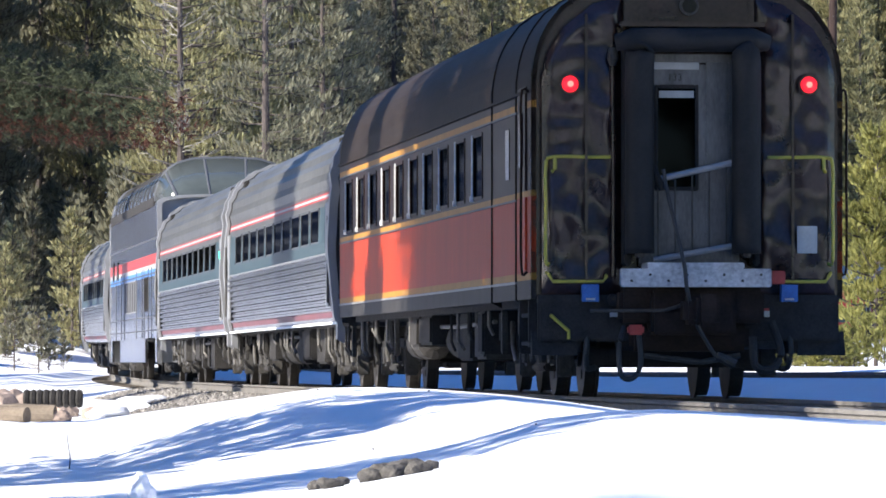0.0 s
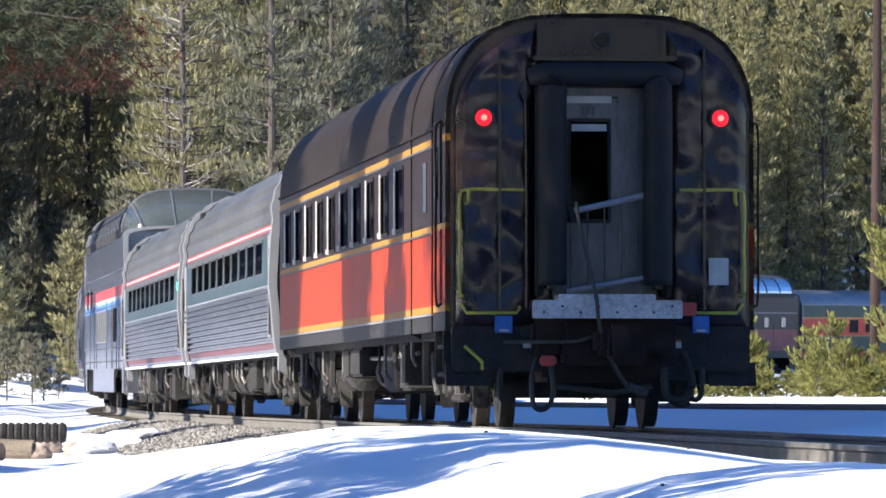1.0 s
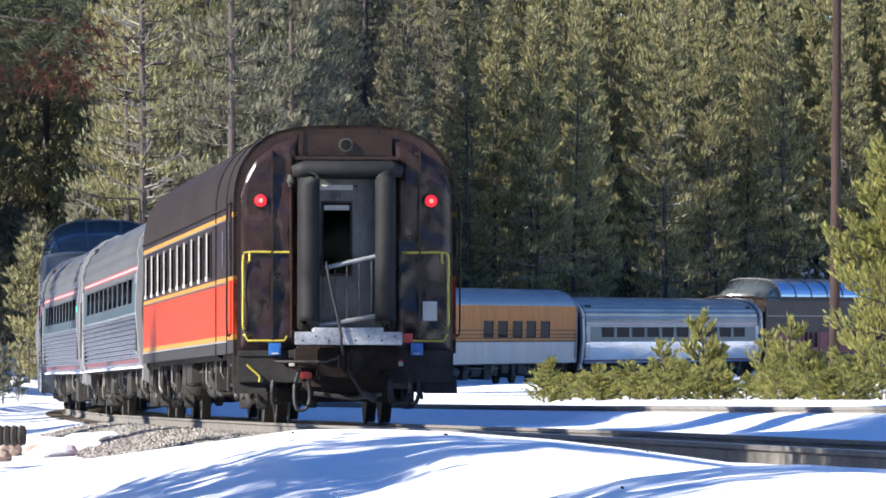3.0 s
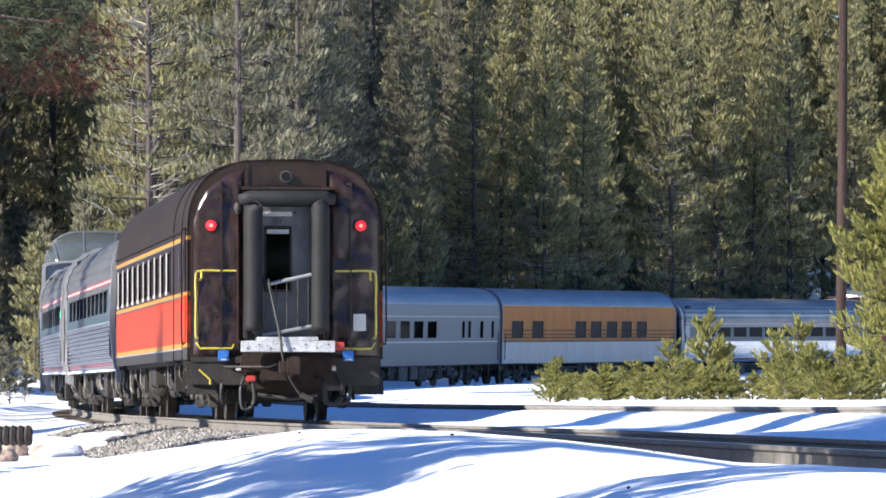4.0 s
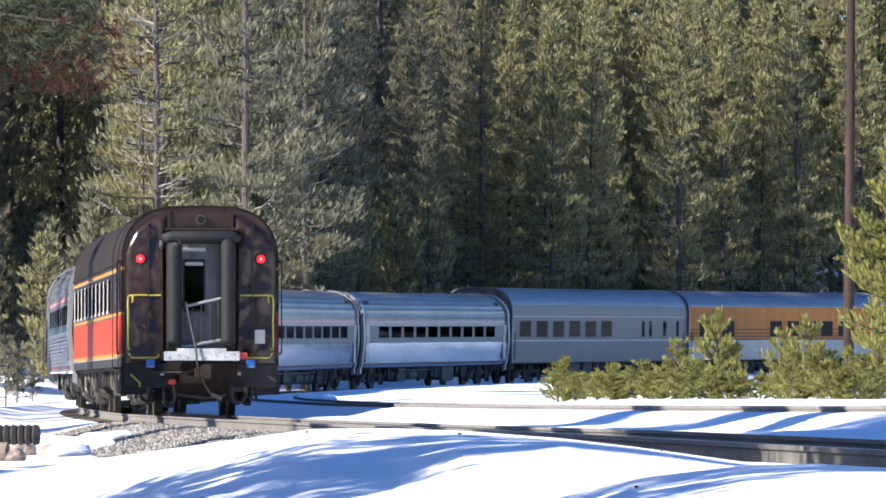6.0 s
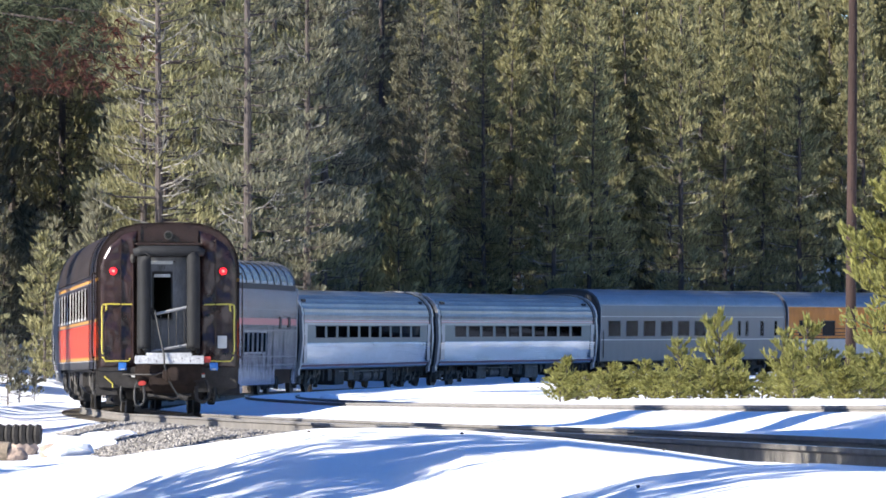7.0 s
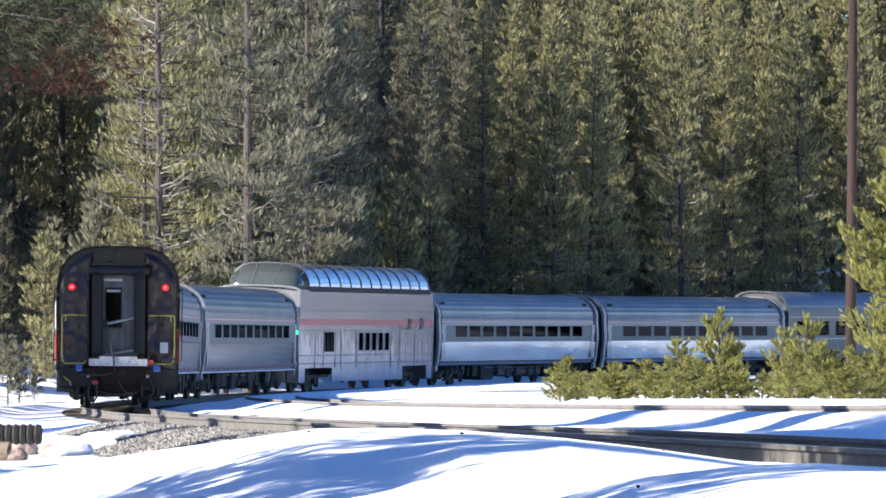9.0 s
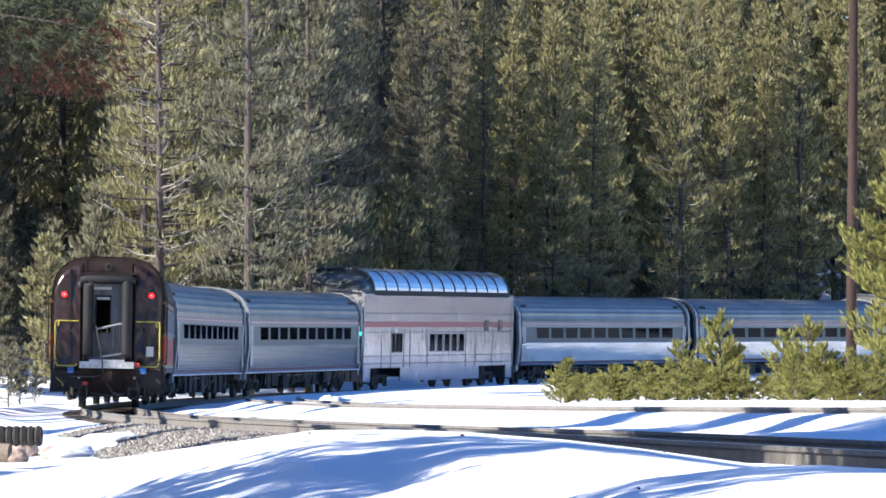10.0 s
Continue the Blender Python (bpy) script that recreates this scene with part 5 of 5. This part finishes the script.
        pine("pine_tree", dim[k], "dimmed lodgepole pine in the forest edge", "forest pines", pose(x, y, z_at(x, y) - 0.1, 0, 0, 130 * k))
    # pines beside the line that throw their shade over track, train and snow
    tall = [pine_meshes(200, 24, 0.12, 2.7, NEEDLE, 0.7, 22, 200, 0.1, 3), pine_meshes(201, 26, 0.15, 2.9, NEEDLE_DIM, 0.7, 22, 200, 0.1, 3), lit[1]]
    k = 0
    for s, reach, size in SHADE_ROWS:
        x, y, z, h = on_line(s, -1.5)
        x, y = x - reach * math.cos(radians(SUN_BEHIND)), y - reach * math.sin(radians(SUN_BEHIND))
        k += 1
        pine("lodgepole_pine", tall[k % 3], "tall lodgepole pine beside the railway clearing", "clearing pines",
             pose(x, y, z_at(x, y) - 0.2, 0, 0, 77 * k) @ Matrix.Diagonal((size, size, size, 1)))
    thin = [pine_meshes(210 + k, 24, 0.08, 2.9, NEEDLE_DIM, 0.52, 15, 135, 0.15, 3, 0.6) for k in range(2)]
    for x, y, size in NEAR_PINES:
        k += 1
        pine("lodgepole_pine", thin[k % 2] if -20 < x < 0 and 0 < y < 40 else rough, "tall lodgepole pine beside the railway clearing", "clearing pines",
             pose(x, y, z_at(x, y) - 0.2, 0, 0, 131 * k) @ Matrix.Diagonal((size, size, size, 1)))


# chainage shaded, distance of the tree from the track, size
SHADE_ROWS = [(-19, 22, 1.0), (-15, 17, 1.0), (-11, 24, 1.0), (-8, 18, 1.05), (-5, 25, 1.0), (-3.2, 17, 1.0), (0, 24, 1.05), (1.6, 16, 1.0), (4.2, 22, 1.0), (5.0, 15, 1.0), (7.2, 16, 1.0), (13.0, 16, 0.68), (18.6, 20, 0.9), (29.6, 17, 1.0), (30.4, 22, 0.95)]


def beam_back(x, y, reach):
    """The place reach metres back towards the sun."""
    return x - reach * math.cos(radians(SUN_BEHIND)), y - reach * math.sin(radians(SUN_BEHIND))


NEAR_PINES = [(*beam_back(0, 31.9, 6.5), 0.36), (*beam_back(0, 32.7, 8.3), 0.42), (*beam_back(0, 33.8, 5.6), 0.31),
              (*beam_back(0, 24.6, 5.0), 0.36), (*beam_back(0, 25.5, 6.6), 0.4), (*beam_back(0, 26.5, 6.0), 0.38), (*beam_back(0, 27.2, 7.0), 0.38),
              # woods behind the viewer and along the right of the line
              (0, -30, 0.95), (22, -24, 0.9), (-26, -24, 1.0), (-9, -34, 1.0), (-3, -38, 0.95), (4, -33, 1.05), (12, -37, 1.0), (19, -32, 0.9), (-15, -36, 1.0), (-22, -30, 0.95), (26, -28, 1.0),
              (30, -12, 1.0), (33, 0, 0.9), (31, 12, 1.0), (34, 26, 1.05), (36, 42, 1.0), (35, 60, 0.95), (38, 78, 1.0), (42, 96, 1.0), *((46 + 0.1 * k * k + 7 * (k % 2), 108 + 8 * k, 0.9 + 0.03 * (k % 5)) for k in range(11)), (-30, -18, 1.0), (-33, -4, 1.0),
              (-50, 52, 1.0), (-53, 70, 1.0), (-50, 92, 0.95), (-54, 108, 1.0), (-51, 126, 1.0), (-46, 145, 1.0), (-34, 160, 1.0), (-37, 178, 1.0), (-36, 196, 1.0)]


LOW_SAPLINGS = [(992 + 23 * k, 662 + (k * 17) % 31, 146 + (k * 7) % 9) for k in range(26) if k not in (14, 15, 16)]


def saplings():
    r = random.Random(8)
    kinds = [pine_meshes(120 + k, 2.0, 0.02, w, NEEDLE_YOUNG, 0.17, 21, 34, 0.08, 3, 0.35, 0.9, 0.75) for k, w in enumerate((0.72, 0.86, 0.62, 0.78))]
    for px, tip, d in ((1003, 634, 150), (1040, 662, 156), (1078, 644, 152), (1112, 655, 158), (1143, 640, 150), (1176, 650, 160), (1203, 606, 156), (1240, 640, 150),
                       (1274, 556, 158), (1300, 618, 165), (1326, 668, 150), (1350, 690, 150), (1386, 590, 162), (1404, 622, 155), (1430, 566, 158), (1452, 610, 150),
                       (1478, 624, 150), (1508, 618, 156), (1535, 630, 150), (1560, 620, 155), (1590, 610, 152), (1620, 600, 158),
                       (1022, 672, 148), (1092, 680, 147), (1160, 676, 147), (1222, 668, 147), (1264, 650, 147), (1312, 690, 147), (1392, 664, 147), (1420, 650, 147), (1500, 650, 147), (1544, 660, 147), *LOW_SAPLINGS):
        x, y = in_view(px, d)
        z = z_at(x, y)
        top = EYE_Z + (696 - tip) * d / FOCAL
        k = max(0.3, (top - z) / 2.0)
        wide = max(k, 0.66)
        m = pose(x, y, z - 0.03, 0, 0, r.uniform(0, 360)) @ Matrix.Diagonal((wide * 0.95, wide * 0.95, k, 1))
        ob = pine("young_pine", r.choice(kinds), "young yellow-green pine standing in the snow", "young pines", m, "sapling")
        # pads of old snow caught on the lower boughs
        for _ in range(r.randrange(0, 4)):
            a, q = r.uniform(0, 6.28), r.uniform(0.15, 0.5)
            c, w = Vector((q * math.cos(a), q * math.sin(a) - 0.15, r.uniform(0.2, 0.75))), r.uniform(0.025, 0.055)
            part("snow_pad", Build().tube([c, c + Vector((0.01, 0, w * 0.5)), c + Vector((0, 0, w))], [w * 0.8, w * 1.1, w * 0.4], 7), SNOW, ob, "pad of white snow", True)
    side = pine_meshes(140, 6.3, 0.1, 1.9, NEEDLE_YOUNG, 0.17, 66, 110, 0.06, 3, 0.35, 0.7, 0.3)
    x, y = in_view(1600, 165)
    pine("young_pine", side, "bushy yellow-green pine beside the wooden pole", "young pines", pose(x, y, z_at(x, y) - 0.05, 0, 0, 30))
    # bare twiggy saplings and a shaded young pine on the far left bank
    for px, d, k in ((35, 236, 0.9), (15, 226, 1.1), (62, 240, 0.6), (-30, 230, 1.2)):
        x, y = in_view(px, d)
        pine("young_pine", DARK_SAPLING or kinds[0], "small dark pine on the snowbank", "young pines", pose(x, y, z_at(x, y) - 0.03, 0, 0, 50 * d) @ Matrix.Diagonal((k, k, k, 1)), "sapling")


DARK_SAPLING = pine_meshes(150, 2.0, 0.05, 0.8, NEEDLE_DIM, 0.18, 7, 36, 0.5, 6)


def overhanging_pine():
    """Near pine whose outer boughs hang into the view, partly dead."""
    r = random.Random(77)
    tree = thing("overhanging_pine", "near pine with dark boughs and rusty dead needles hanging out", "tree")
    tx, ty = -4.6, 30.5
    tree.matrix_basis = pose(tx, ty, z_at(tx, ty) - 0.2)
    part("trunk", Build().tube([(0, 0, 0), (0.05, 0, 3), (0, 0.05, 8), (0.05, 0, 14)], [0.2, 0.17, 0.12, 0.03], 10), BARK, tree)
    # dark boughs have their shade in the needle colour; the rusty one is dead
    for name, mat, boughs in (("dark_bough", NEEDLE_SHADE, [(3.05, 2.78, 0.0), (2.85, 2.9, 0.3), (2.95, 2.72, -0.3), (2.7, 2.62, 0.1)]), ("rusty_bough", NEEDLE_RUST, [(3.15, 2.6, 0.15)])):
        for reach, z, off in boughs:
            b = Build()
            root, tip = Vector((0, 0, z + 0.25)), Vector((reach, off, z))
            b.tube([root, root.lerp(tip, 0.5) + Vector((0, 0, 0.08)), tip], [0.016, 0.01, 0.004], 5)
            for k in range(700):
                q = 0.25 + 0.75 * r.random()
                p = root.lerp(tip, q) + Vector((r.uniform(-0.15, 0.15), r.uniform(-0.35, 0.35), r.uniform(-0.2, 0.14)))
                for _ in range(9):
                    d = Vector((r.uniform(-0.4, 1), r.uniform(-0.8, 0.8), r.uniform(-0.7, 0.6))).normalized() * r.uniform(0.05, 0.085)
                    w = d.orthogonal().normalized() * 0.0035
                    b.add([p - w, p + w, p + d], [(0, 1, 2)], 1)
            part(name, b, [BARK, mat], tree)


# ================= small things of the clearing =================
def pole():
    x, y = in_view(1506, 186)
    z = z_at(x, y)
    ob = thing("utility_pole", "tall reddish-brown wooden utility pole behind young pines", "pole", "", "", pose(x, y, z, 0, 0.3, 0))
    part("shaft", Build().tube([(0, 0, -0.3), (0, 0, 3), (0.02, 0, 7), (0.03, 0, 13.5)], [0.155, 0.145, 0.13, 0.105], 14), POLEWOOD, ob, "", True)
    part("tag", Build().box(-0.06, 0.06, -0.17, -0.15, 0.62, 0.82), WHITEP, ob, "white tag nailed to the pole")
    for k in range(10):
        part("nail", Build().disc((0.03 * (-1) ** k, -0.14, 3 + k * 0.9), (0, 1, 0), 0.018, 0.02, 6), GRIME, ob)


def rocks_and_logs():
    r = random.Random(4)

    def lump(name, px, d, size, mat, label, category, stretch=(1, 1, 0.7), lift=0.0, rz=0.0):
        bm = bmesh.new()
        bmesh.ops.create_icosphere(bm, subdivisions=3, radius=size)
        sd = r.uniform(0, 50)
        for v in bm.verts:
            n = v.co.normalized()
            q = 1 + 0.35 * noise.noise(n * 1.3 + Vector((sd, 0, 0))) + 0.12 * noise.noise(n * 4 + Vector((sd, 3, 0)))
            v.co = Vector((n.x * stretch[0], n.y * stretch[1], n.z * stretch[2])) * size * q
        me = bpy.data.meshes.new(name)
        bm.to_mesh(me)
        bm.free()
        me.materials.append(mat)
        x, y = in_view(px, d)
        ob = tagged(new(name, me), label, category, "rocks by the track" if category == "rock" else "")
        ob.matrix_basis = pose(x, y, z_at(x, y) + lift, 0, 0, rz)
    for px, d, size in ((8, 118, 0.28), (40, 112, 0.2), (92, 106, 0.16), (-30, 112, 0.35), (-60, 118, 0.4), (98, 107, 0.17), (118, 109, 0.1), (30, 104, 0.15), (-100, 110, 0.4)):
        lump("rock", px, d, size, ROCKM, "pale tan rock poking through the snow", "rock", (1.2, 1, 0.85), size * 0.45, r.uniform(0, 90))
    # broken log ends lying by the shoulder
    for px, d, ln, rad, rz in ((18, 104, 1.3, 0.16, 80), (-40, 100, 1.5, 0.15, 66), (64, 122, 1.2, 0.12, 84), (-90, 104, 1.6, 0.14, 75)):
        x, y = in_view(px, d)
        ob = thing("log", "weathered log lying beside the ballast", "log", "logs", "", pose(x, y, z_at(x, y) + rad * 0.8, 0, 0, rz))
        b = Build().tube([(0, 0, 0), (0, ln * 0.5, 0.02), (0, ln, 0)], [rad, rad * 1.05, rad * 0.92], 12)
        part("stem", b, LOGWOOD, ob)
    # coil of old corrugated pipe
    x, y = in_view(74, 110)
    ob = thing("corrugated_pipe", "short black corrugated drain pipe by the ballast", "pipe", "", "", pose(x, y, z_at(x, y) + 0.34, 0, 0, 84))
    for k in range(9):
        part("pipe_ring", Build().tube([(0, k * 0.12, 0), (0, k * 0.12 + 0.06, 0), (0, k * 0.12 + 0.1, 0)], [0.15, 0.175, 0.15], 14), DARK, ob)
    # lumps of snow left on the ballast shoulder and beside the siding
    for k, (px, d, size) in enumerate(((150, 112, 0.3), (205, 118, 0.28), (95, 118, 0.34), (125, 106, 0.26), (585, 185, 0.2))):
        lump("snow_mound", px, d, size, SNOW, "rounded lump of old snow beside the track", "snow", (2.3, 1.3, 0.6), 0.06, 23 * k)
    # bare stones in the near snow and small dark scraps on it
    for px, d, size in ((550, 22.5, 0.04), (590, 22.2, 0.05), (624, 22.6, 0.035), (705, 22.3, 0.06), (735, 22.7, 0.075), (765, 22.3, 0.065), (800, 22.6, 0.085), (835, 22.2, 0.06), (870, 22.5, 0.04)):
        lump("stone", px, d, size, NEARSTONE, "grey stone lying bare in the near snow", "rock", (1.3, 1, 0.7), 0.02, r.uniform(0, 90))
    lump("snow_mound", 76, 23.5, 0.075, SNOW, "upright lump of snow on the near bank", "snow", (1, 1, 1.3), 0.05, 20)
    x, y = in_view(-61, 32.6)
    ob = thing("twig", "thin bare twig standing in the near snow", "twig", "", "", pose(x, y, z_at(x, y) - 0.03))
    part("stem", Build().tube([(0, 0, 0), (0.008, 0, 0.1), (-0.006, 0, 0.19), (-0.012, 0, 0.27)], [0.005, 0.004, 0.0035, 0.002], 5), BARK, ob)
    part("side_shoot", Build().tube([(0.006, 0, 0.11), (0.02, 0.005, 0.17)], [0.003, 0.0015], 4), BARK, ob)
    for px, d in ((692, 29), (818, 34), (1130, 25.5), (1176, 35.5), (548, 35)):
        lump("pine_cone", px, d, 0.007, BARK, "small dark pine cone on the snow", "pine cone", (1.4, 1, 0.8), 0.01, r.uniform(0, 90))


# ================= build the place =================
ground()
track()
forest()
saplings()
overhanging_pine()
pole()
rocks_and_logs()

CARS = [tail_car()]
CARS.append(round_car("weathered stainless steel coach with red white and blue window stripes", "train cars", 21, True, True, False, True))
CARS.append(round_car("weathered stainless steel coach with stripes and green marker lamp", "train cars", 22, True, True, True, True))
CARS.append(dome_car(23, True, "silver full-length dome car with red white and blue stripes"))
CARS.append(round_car("bright stainless steel coach with fluted sides", "train cars", 24, True))
CARS.append(round_car("bright stainless steel coach with rounded sides", "train cars", 25, True))
pair = [(-10.9 + 2.3 * k, 2.43, 1.6, 0.74) for k in range(6)] + [(6.1, 2.43, 0.5, 0.74), (7.2, 2.43, 0.5, 0.74), (9.4, 2.43, 0.6, 0.74), (11.4, 2.43, 0.45, 0.74)]
CARS.append(flat_car("slate grey heritage coach with thin white lines", "train cars", 26,
                     [(2.98, GREYPAINT), (2.95, WHITELINE), (1.95, GREYPAINT), (1.90, WHITELINE), (0.9, GREYPAINT)], SLATEROOF, GLASS_CLEAR, pair))
cafe = [(y, 2.43, 1.5, 0.74) for y in (-10.6, -7.8, -1.7, 0.55, 2.9, 5.1, 7.4)]
CARS.append(flat_car("amber and silver heritage coach with black pinstripes", "train cars", 27,
                     [(2.42, AMBER), (2.38, DARK), (2.24, AMBER), (2.20, DARK), (2.10, AMBER), (2.06, DARK), (1.95, AMBER), (1.90, DARK), (0.9, SILVERPAINT)], SLATEROOF, GLASS_DARK, cafe))
CARS.append(round_car("bright stainless steel coach with rounded sides", "train cars", 28, True))
row = [(-8.5 + 2.0 * k, 2.45, 1.1, 0.62) for k in range(9)]
CARS.append(dome_car(29, False, "umber dome car with a thin white line and plum lower band", True))
CARS.append(flat_car("green and red heritage coach with dark windows", "train cars", 30,
                     [(2.88, GREENPAINT), (2.80, GOLD), (2.0, REDPAINT), (1.95, GOLD), (1.24, GREENPAINT), (0.9, REDPAINT)], SLATEROOF, GLASS_DARK, row))
CARS.append(flat_car("umber heritage coach with a plum lower band", "train cars", 31,
                     [(2.15, UMBER), (2.10, WHITELINE), (2.0, UMBER), (1.24, PLUM), (0.9, UMBER)], SLATEROOF, GLASS_DARK, row))


def motions():
    for i, car in enumerate(CARS):
        walk(car, [(0.5 * k, car_pose(i, 0.5 * k)) for k in range(21)])
    # wheels roll without slip
    for ws, dy in WHEELS:
        walk(ws, [(k / FPS, pose(0, dy, 0.458, -math.degrees((tail_at(k / FPS) - tail_at(0)) / 0.458))) for k in range(10 * FPS + 1)])


motions()
